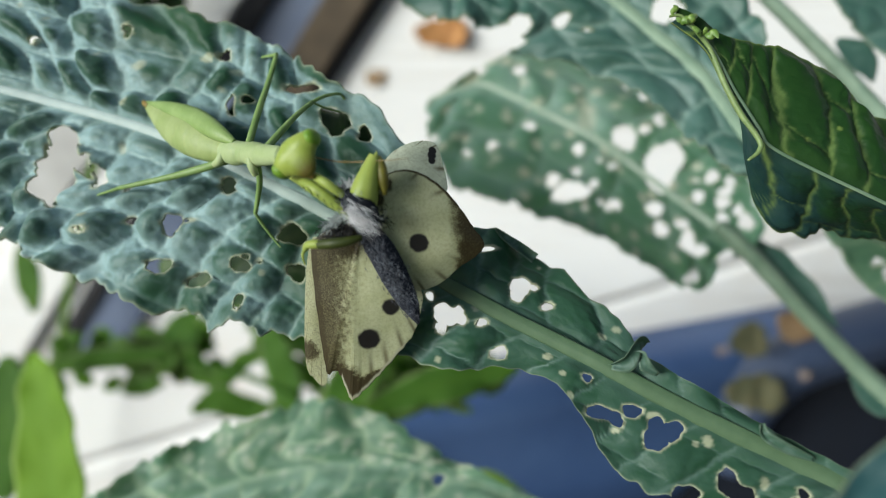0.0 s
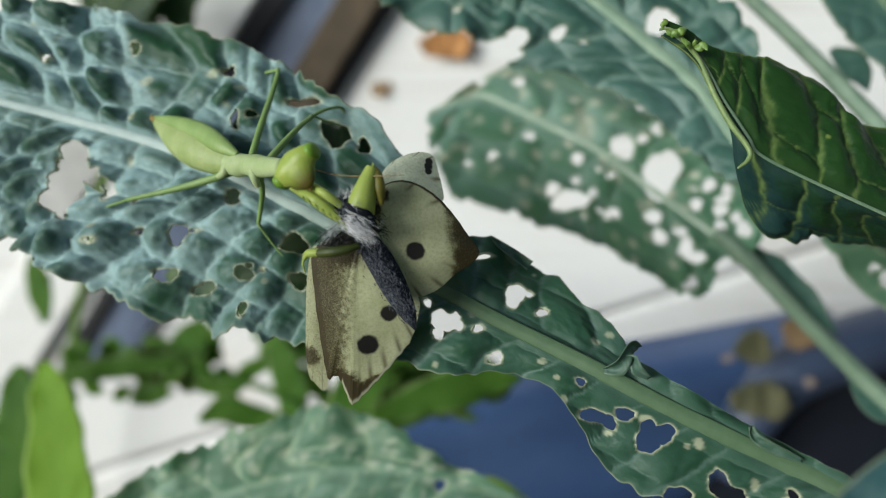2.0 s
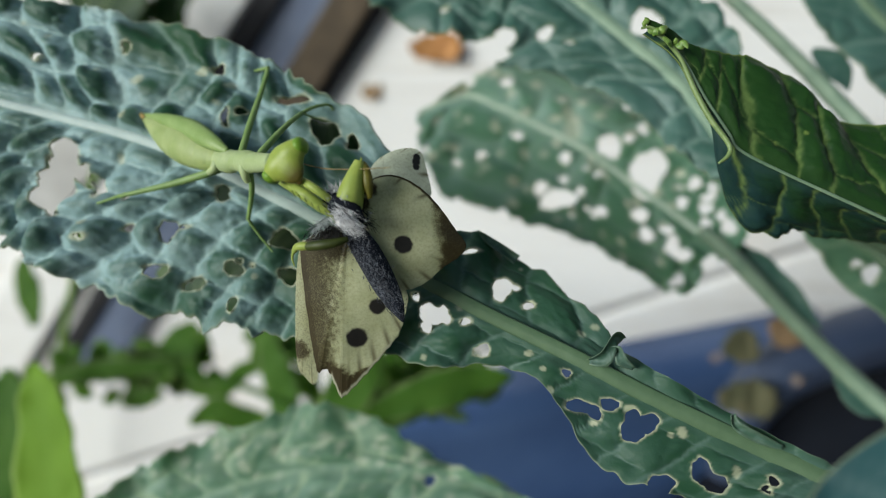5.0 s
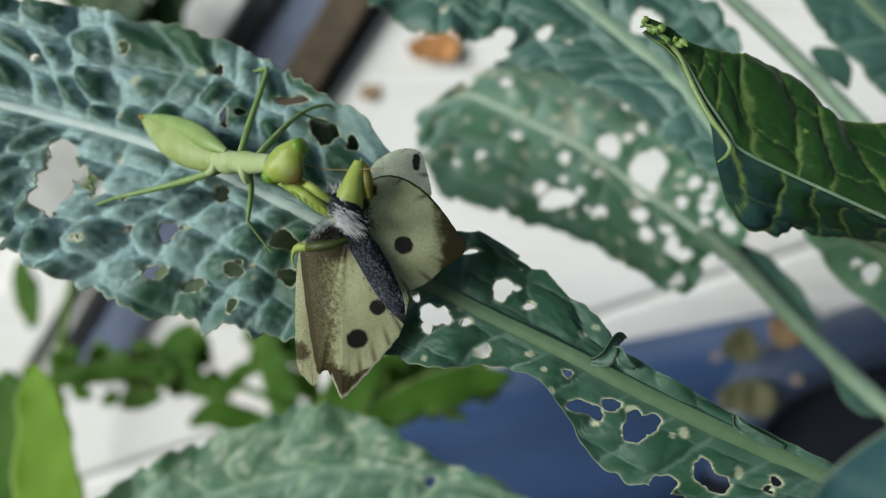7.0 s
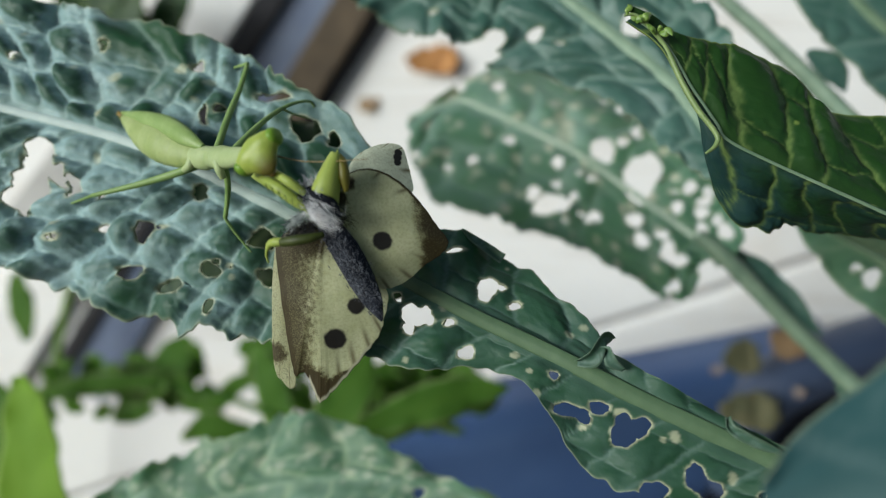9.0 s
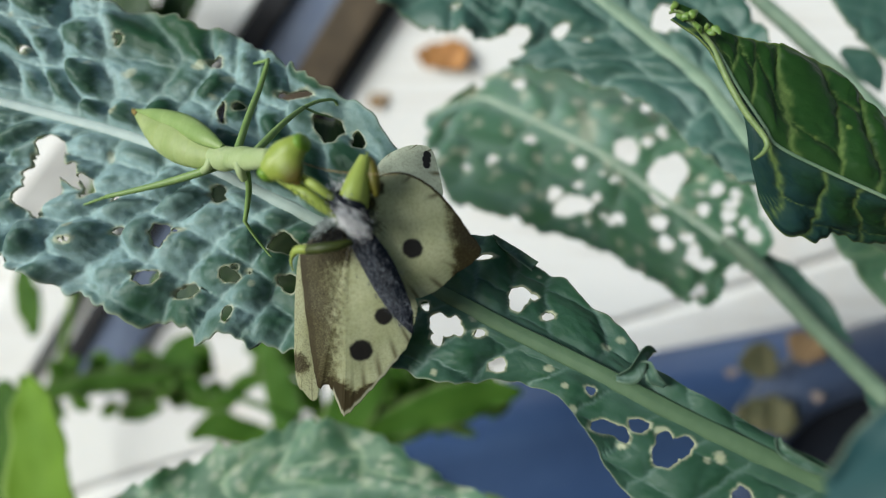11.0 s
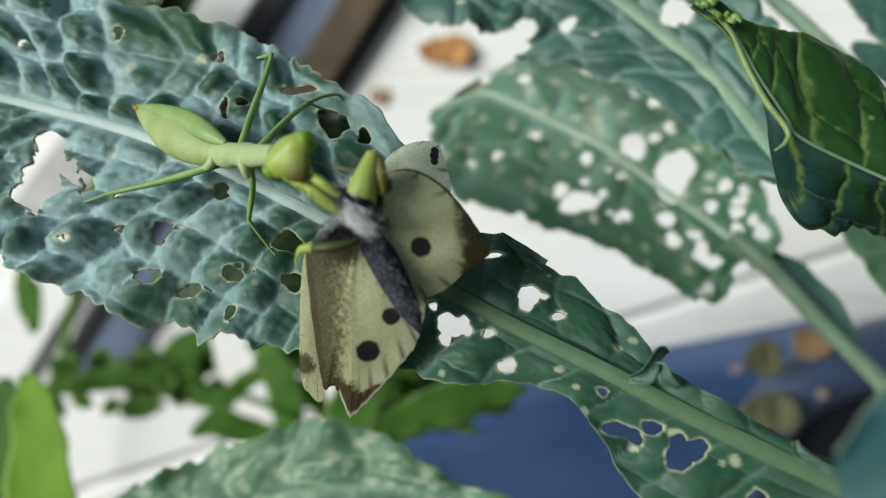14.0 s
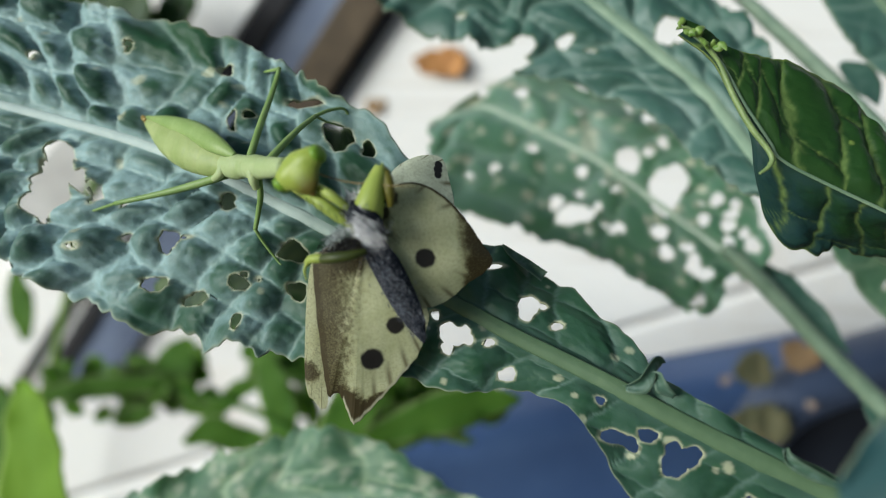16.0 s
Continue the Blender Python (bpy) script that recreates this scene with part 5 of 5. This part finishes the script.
leg("foreleg", [[(-0.0108, 0.0789, 0.5730), (-0.0126, 0.0781, 0.5727), (-0.0146, 0.0781, 0.5724), (-0.0166, 0.0790, 0.5719)]], [[0.0005, 0.0008, 0.0009, 0.0008]], MANTIS_SHADED, "olive grasping foreleg, darkened as if in shadow", 0.8)
leg("foreleg", [[(-0.0162, 0.0789, 0.5720), (-0.0174, 0.0792, 0.5719), (-0.0183, 0.0796, 0.5716), (-0.0188, 0.0797, 0.5709)], [(-0.0187, 0.0796, 0.5712), (-0.0191, 0.0797, 0.5700), (-0.0189, 0.0798, 0.5687)]], [[0.0006, 0.0007, 0.0006, 0.0004], [0.0003, 0.0002, 0.0001]], MANTIS_FORE, "bright green end of the grasping foreleg", 0.9)
for a, b, c in (((-0.0284, 0.0912, 0.5812), (-0.0281, 0.0908, 0.5799), (-0.0279, 0.0913, 0.5786)), ((-0.0345, 0.0972, 0.5806), (-0.0350, 0.0968, 0.5796), (-0.0362, 0.0975, 0.5788))):
    tube("hip_joint", [a, b, c], [0.0008, 0.0007, 0.0005], MANTIS_PALE, mantis, "yellow-green hip joint", 14, 12)
# spines along the thighs
rng = random.Random(5)
for a, b in (((-0.0189, 0.0807, 0.5799), (-0.0116, 0.0742, 0.5776)),):
    a, b = Vector(a), Vector(b)
    for k in range(7):
        p = a.lerp(b, (k + 0.5) / 7)
        tube("spine", [p, p + Vector((0.0006, -0.0008, -0.0009))], [0.00014, 0.00003], MANTIS_OLIVE, mantis, "", 2, 5)

# ---- the butterfly ----
butterfly = tagged(new("cabbage_white_butterfly"), "pale cabbage white butterfly with black spots, held by the mantis", "butterfly")


def flat_gap(p, c):
    """Distance of two points across the wings' plane."""
    w = Vector(p) - Vector(c)
    return math.hypot(w.x, w.dot(VIEW_UP))


def wing(name, hinge, outline, mat, label, spots=(), dark=(), veins=(), camber=0.0012, seed=0, scallop=0.0, edge=(0, 0), bands=(), soot=(), fringe=(0, 0)):
    """A wing spread from its hinge, with raised veins that run out to a slightly scalloped margin."""
    h = np.array(hinge)
    n_a, n_r = 230, 100
    rimline = np.array([spline(outline, u) for u in np.linspace(0, 1, n_a + 1)])
    rimline = np.array([h + (p - h) * (1 - scallop * abs(math.sin(math.pi * 26 * i / n_a)) * (0.5 + 0.5 * noise.noise((i * 0.7, seed, 0)))) for i, p in enumerate(rimline)])
    nrm = np.cross(rimline[n_a // 4] - h, rimline[3 * n_a // 4] - h)
    nrm /= np.linalg.norm(nrm)
    if nrm @ np.array((0, -0.94, 0.34)) < 0:
        nrm = -nrm
    rimline = rimline - 0.6 * ((rimline - h) @ nrm)[:, None] * nrm
    verts, vein, black, dust, pale = [], [], [], [], []
    spotc = [(np.array(c), r) for c, r in spots]
    darkc = [(np.array(c), r) for c, r in dark]
    for i in range(n_a + 1):
        u = i / n_a
        line = min([abs(u - x) for x in veins] or [1])
        for k in range(n_r + 1):
            r = k / n_r
            p = h + (rimline[i] - h) * r
            ridge = math.exp(-(line * r * 150) ** 2)
            lift = camber * math.sin(math.pi * r) * math.sin(math.pi * min(max(u, 0), 1)) + 0.00002 * ridge * float(smoothstep(0.8, 0.98, r)) + 0.0003 * noise.noise((p[0] * 150, p[2] * 150, seed))
            verts.append(p + nrm * lift)
            vein.append(ridge * (0.06 + 0.94 * float(smoothstep(0.76, 0.93, r))))
            pale.append(float(smoothstep(0.965, 0.985, r)) if fringe[0] <= u <= fringe[1] else 0.0)
            g = 0.22 * noise.noise((p[0] * 1800, p[1] * 1800, p[2] * 1800))
            black.append(max([float(smoothstep(1.3, 1.0, flat_gap(p, c) / rr + 0.45 * g)) for c, rr in spotc] or [0]))
            rimdust = 1.3 * smoothstep(0.95, 0.98, r) if edge[0] <= u <= edge[1] else 0.0
            smoke = [float(smoothstep(1.2, 0.5, flat_gap(p, c) / rr + g)) for c, rr in darkc]
            x, y = p[0], Vector(p).dot(VIEW_UP)
            for a, c, ra, rc, strength in bands:
                ax, ay, cx, cy = a[0], Vector(a).dot(VIEW_UP), c[0], Vector(c).dot(VIEW_UP)
                w = min(1, max(0, ((x - ax) * (cx - ax) + (y - ay) * (cy - ay)) / ((cx - ax) ** 2 + (cy - ay) ** 2)))
                gap = math.hypot(x - ax - w * (cx - ax), y - ay - w * (cy - ay)) / (ra + w * (rc - ra))
                smoke.append(strength * float(smoothstep(1.2, 0.25, gap + g)))
            for a, c in soot:
                ax, ay, cx, cy = a[0], Vector(a).dot(VIEW_UP), c[0], Vector(c).dot(VIEW_UP)
                ln = math.hypot(cx - ax, cy - ay)
                gap = ((x - ax) * -(cy - ay) + (y - ay) * (cx - ax)) / ln
                smoke.append(1.1 * float(smoothstep(-0.0006, 0.0016, gap + 0.0012 * g + 0.0006 * noise.noise((x * 500, y * 500, 1)))))
            dust.append(max([rimdust] + smoke))
    faces = []
    w = n_r + 1
    for i in range(n_a):
        for k in range(n_r):
            faces.append((i * w + k, i * w + k + 1, (i + 1) * w + k + 1, (i + 1) * w + k))
    ob = link_mesh(name, verts, faces, mat, butterfly, label, True, [("vein", vein), ("spot", black), ("dust", dust), ("pale", pale)])
    s = ob.modifiers.new("thickness", "SOLIDIFY")
    s.thickness = 0.00012
    return ob


wing("hindwing", (-0.0176, 0.0864, 0.5705), [(-0.0190, 0.0867, 0.5704), (-0.0200, 0.0865, 0.5672), (-0.0208, 0.0860, 0.5607), (-0.0213, 0.0856, 0.5540), (-0.0213, 0.0853, 0.5500), (-0.0209, 0.0851, 0.5480), (-0.0204, 0.0850, 0.5477), (-0.0197, 0.0849, 0.5467), (-0.0188, 0.0848, 0.5461), (-0.0180, 0.0849, 0.5479), (-0.0179, 0.0853, 0.5581), (-0.0178, 0.0857, 0.5665)], WING, "pale hindwing with a grey mark",
     dark=[((-0.0207, 0.0853, 0.5521), 0.0022)], bands=[((-0.0200, 0.0865, 0.5690), (-0.0205, 0.0853, 0.5480), 0.004, 0.004, 0.38)], veins=(0.3, 0.5, 0.7), camber=0.0004, seed=2)
wing("forewing", (-0.0112, 0.0826, 0.5737), [(-0.0123, 0.0832, 0.5740), (-0.0157, 0.0840, 0.5728), (-0.0186, 0.0844, 0.5703), (-0.0187, 0.0837, 0.5645), (-0.0184, 0.0833, 0.5571), (-0.0180, 0.0832, 0.5511), (-0.0176, 0.0831, 0.5489), (-0.0164, 0.0830, 0.5496), (-0.0155, 0.0829, 0.5482), (-0.0145, 0.0829, 0.5449), (-0.0138, 0.0829, 0.5444), (-0.0117, 0.0829, 0.5465), (-0.0090, 0.0830, 0.5496), (-0.0062, 0.0833, 0.5531), (-0.0043, 0.0835, 0.5557), (-0.0034, 0.0838, 0.5587), (-0.0028, 0.0841, 0.5624), (-0.0049, 0.0840, 0.5671), (-0.0081, 0.0835, 0.5718)], WING, "yellow-white forewing with black spots and a dusky front edge",
     spots=[((-0.0109, 0.0830, 0.5558), 0.00145), ((-0.0075, 0.0832, 0.5610), 0.0011)], dark=[((-0.0171, 0.0838, 0.5695), 0.0034), ((-0.0135, 0.0831, 0.5709), 0.003)],
     bands=[((-0.0186, 0.0844, 0.5703), (-0.0176, 0.0832, 0.5491), 0.0085, 0.0036, 0.95), ((-0.0187, 0.0844, 0.5703), (-0.0178, 0.0830, 0.5488), 0.0021, 0.0014, 1.15), ((-0.0143, 0.0831, 0.5455), (-0.0154, 0.0831, 0.5487), 0.0042, 0.003, 1.6), ((-0.0138, 0.0829, 0.5451), (-0.0086, 0.0831, 0.5499), 0.0036, 0.0008, 1.5)],
     veins=(0.28, 0.36, 0.45, 0.52, 0.58, 0.63, 0.68, 0.73, 0.79), seed=3, scallop=0.02, edge=(0.08, 0.36), fringe=(0.44, 0.74))
wing("hindwing", (-0.0086, 0.0916, 0.5791), [(-0.0089, 0.0922, 0.5797), (-0.0081, 0.0934, 0.5809), (-0.0066, 0.0947, 0.5819), (-0.0044, 0.0960, 0.5826), (-0.0022, 0.0968, 0.5826), (-0.0008, 0.0968, 0.5819), (-0.0000, 0.0957, 0.5799), (0.0008, 0.0934, 0.5757), (-0.0012, 0.0928, 0.5766), (-0.0043, 0.0923, 0.5782)], WING_PALE, "pale translucent hindwing with a dark dash",
     spots=[((-0.0016, 0.0959, 0.5812), 0.00055), ((-0.0017, 0.0953, 0.5806), 0.0006), ((-0.0017, 0.0948, 0.5799), 0.0005)], veins=(0.2, 0.4, 0.55, 0.7, 0.85), camber=0.0005, seed=4)
wing("forewing", (-0.0097, 0.0830, 0.5748), [(-0.0092, 0.0842, 0.5781), (-0.0079, 0.0849, 0.5801), (-0.0054, 0.0853, 0.5808), (-0.0028, 0.0856, 0.5801), (-0.0000, 0.0856, 0.5782), (0.0024, 0.0857, 0.5754), (0.0046, 0.0857, 0.5721), (0.0063, 0.0854, 0.5696), (0.0051, 0.0850, 0.5678), (0.0028, 0.0845, 0.5664), (0.0001, 0.0838, 0.5643), (-0.0029, 0.0834, 0.5633), (-0.0049, 0.0831, 0.5642), (-0.0073, 0.0831, 0.5688), (-0.0088, 0.0832, 0.5726)], WING, "yellow-white forewing with a black spot and sooty tip",
     spots=[((-0.0035, 0.0840, 0.5706), 0.00118)], dark=[((-0.0079, 0.0845, 0.5789), 0.0012), ((-0.0090, 0.0837, 0.5768), 0.0012)], soot=[((0.0009, 0.0857, 0.5771), (0.0018, 0.0850, 0.5660))],
     veins=(0.2, 0.3, 0.4, 0.48, 0.55, 0.62, 0.7, 0.78), seed=5, scallop=0.01, edge=(0.05, 0.36))
tube("abdomen", [(-0.0114, 0.0824, 0.5746), (-0.0098, 0.0811, 0.5726), (-0.0081, 0.0810, 0.5696), (-0.0062, 0.0807, 0.5657), (-0.0044, 0.0788, 0.5629), (-0.0033, 0.0781, 0.5604)], [0.0012, 0.0017, 0.0020, 0.0019, 0.0013, 0.0002], SPECKLED, butterfly, "dark grey furry abdomen", 40, 18, 0.9)
tube("thorax", [(-0.0139, 0.0825, 0.5780), (-0.0121, 0.0805, 0.5777), (-0.0105, 0.0790, 0.5766), (-0.0091, 0.0786, 0.5749)], [0.0009, 0.0017, 0.0020, 0.0013], GREY_FUR, butterfly, "grey furry thorax", 20, 16)
tube("head", [(-0.0141, 0.0828, 0.5782), (-0.0131, 0.0817, 0.5780), (-0.0121, 0.0805, 0.5777)], [0.0006, 0.0015, 0.0012], GREY_FUR, butterfly, "", 12, 14)


def fur(name, a, b, spread, count, length, mat, seed, label, direction, wild=0.55):
    """A tuft of fine tapered hairs rooted along a line."""
    rng = random.Random(seed)
    a, b, direction = Vector(a), Vector(b), Vector(direction)
    verts, faces = [], []
    for _ in range(count):
        p = a.lerp(b, rng.random()) + Vector([rng.gauss(0, spread) for _ in range(3)])
        d = (direction + Vector([rng.gauss(0, wild) for _ in range(3)])).normalized()
        l, s = length * rng.uniform(0.5, 1.2), 0.00006
        u = d.cross(Vector((0.3, 0.5, 0.8))).normalized()
        v = d.cross(u)
        i = len(verts)
        verts += [p + u * s, p - u * s * 0.5 + v * s, p - u * s * 0.5 - v * s, p + d * l]
        faces += [(i, i + 1, i + 3), (i + 1, i + 2, i + 3), (i + 2, i, i + 3)]
    ob = link_mesh(name, verts, faces, mat, butterfly, label, False)
    ob["kind"] = "stuff"
    return ob


fur("fur", (-0.0131, 0.0808, 0.5784), (-0.0085, 0.0827, 0.5793), 0.0006, 420, 0.0014, FUR_DARK, 1, "dark fur", (0.0, -0.5, 0.8))
fur("fur", (-0.0126, 0.0809, 0.5771), (-0.0084, 0.0806, 0.5749), 0.0008, 500, 0.0016, FUR_DARK, 12, "dark fur on the back", (0.4, -0.5, -0.5))
fur("fur", (-0.0122, 0.0779, 0.5772), (-0.0107, 0.0772, 0.5766), 0.0006, 200, 0.0034, FUR_PALE, 2, "silvery hairs", (0.75, -0.25, -0.6), 0.16)
fur("fur", (-0.0128, 0.0809, 0.5787), (-0.0120, 0.0816, 0.5790), 0.0006, 240, 0.0014, FUR_PALE, 3, "white head fur", (-0.4, -0.3, 0.7))
fur("fur", (-0.0166, 0.0833, 0.5719), (-0.0116, 0.0801, 0.5743), 0.0006, 700, 0.0009, FUR_DARK, 4, "dark fur at the wing root", (-0.2, -0.5, -0.6))
fur("fur", (-0.0132, 0.0797, 0.5757), (-0.0159, 0.0820, 0.5734), 0.0004, 170, 0.0013, FUR_SILVER, 5, "silver-grey fur at the wing root", (-0.6, -0.3, -0.3), 0.3)
fur("fur", (-0.0129, 0.0800, 0.5783), (-0.0093, 0.0773, 0.5761), 0.0009, 220, 0.0010, FUR_SILVER, 21, "silver-grey fur on the back", (0.5, -0.2, -0.6), 0.5)
fur("fur", (-0.0102, 0.0801, 0.5733), (-0.0041, 0.0781, 0.5627), 0.0008, 700, 0.0008, FUR_MID, 6, "short grey hairs on the abdomen", (0.5, -0.3, -0.8))


def motions():
    """The folded leaf sways in the air; the mantis lifts its head while it feeds."""
    sway = [
        (0.0, 0.00008, -0.00007),
        (0.5, 0.00047, 0.00013),
        (1.0, 0.00008, -0.00012),
        (1.5, 0.00021, 0.00011),
        (2.0, 0.00042, 0.00001),
        (2.5, 0.00009, -0.00026),
        (3.0, 0.00032, -0.00004),
        (3.5, -0.00004, -0.00011),
        (4.0, 0.00014, -0.00020),
        (6.5, 0.00044, 0.00011),
        (7.0, 0.00021, 0.00004),
        (7.5, 0.00058, 0.00053),
        (8.0, 0.00082, 0.00010),
        (8.5, 0.00035, 0.00006),
        (9.0, -0.00015, 0.00038),
        (11.5, 0.00005, 0.00016),
        (12.0, 0.00070, 0.00081),
        (12.5, 0.00082, 0.00096),
        (13.0, 0.00043, 0.00075),
        (13.5, 0.00046, 0.00077),
        (14.0, 0.00065, 0.00088),
        (14.5, 0.00014, 0.00036),
        (15.0, -0.00014, 0.00038),
        (15.5, -0.00024, 0.00017),
        (16.0, -0.00045, 0.00005),
    ]
    walk(CURLED, [(t, pose(x, 0.342 * u, 0.94 * u)) for t, x, u in sway])
    near = [
        (0.0, -0.00116, 0.00281),
        (0.5, -0.00067, 0.00195),
        (1.0, -0.00044, 0.00153),
        (1.5, -0.00032, 0.00119),
        (2.0, -0.00012, 0.00053),
        (2.5, -0.00018, 0.00035),
        (3.0, -0.00011, 0.00034),
        (3.5, 0.00016, -0.00022),
        (4.0, 0.00022, -0.00045),
        (6.5, 0.00046, -0.00064),
        (7.0, 0.00020, -0.00036),
        (7.5, -0.00102, 0.00034),
        (8.0, -0.00131, 0.00055),
        (8.5, -0.00153, 0.00120),
        (9.0, -0.00238, 0.00287),
        (11.5, -0.00367, 0.00697),
        (12.0, -0.00395, 0.00716),
        (12.5, -0.00418, 0.00753),
        (13.0, -0.00404, 0.00764),
        (13.5, -0.00448, 0.00857),
        (14.0, -0.00492, 0.00927),
        (14.5, -0.00503, 0.00944),
        (15.0, -0.00517, 0.00962),
        (15.5, -0.00472, 0.00864),
        (16.0, -0.00382, 0.00761),
    ]
    walk(NEAR_LEAF, [(t, pose(x, 0.342 * u, 0.94 * u)) for t, x, u in near])
    rest = HEAD.matrix_basis.copy()
    nod = [(0.0, 0.0, -2.0), (1.0, 0.0001, -1.0), (2.0, 0.0, 1.0), (3.5, 0.0, 0.0), (7.0, 0.0, 0.0), (8.0, 0.0002, 1.5), (9.0, 0.0001, 0.5), (11.5, -0.0004, 5.0),
           (12.5, -0.0004, 3.5), (13.5, -0.0004, 5.0), (15.0, -0.0005, 3.5), (16.0, -0.0005, 4.5)]
    walk(HEAD, [(t, Matrix.Translation((0, 0.342 * u, 0.94 * u)) @ rest @ pose(0, 0, 0, 0, 0, a)) for t, u, a in nod])


motions()
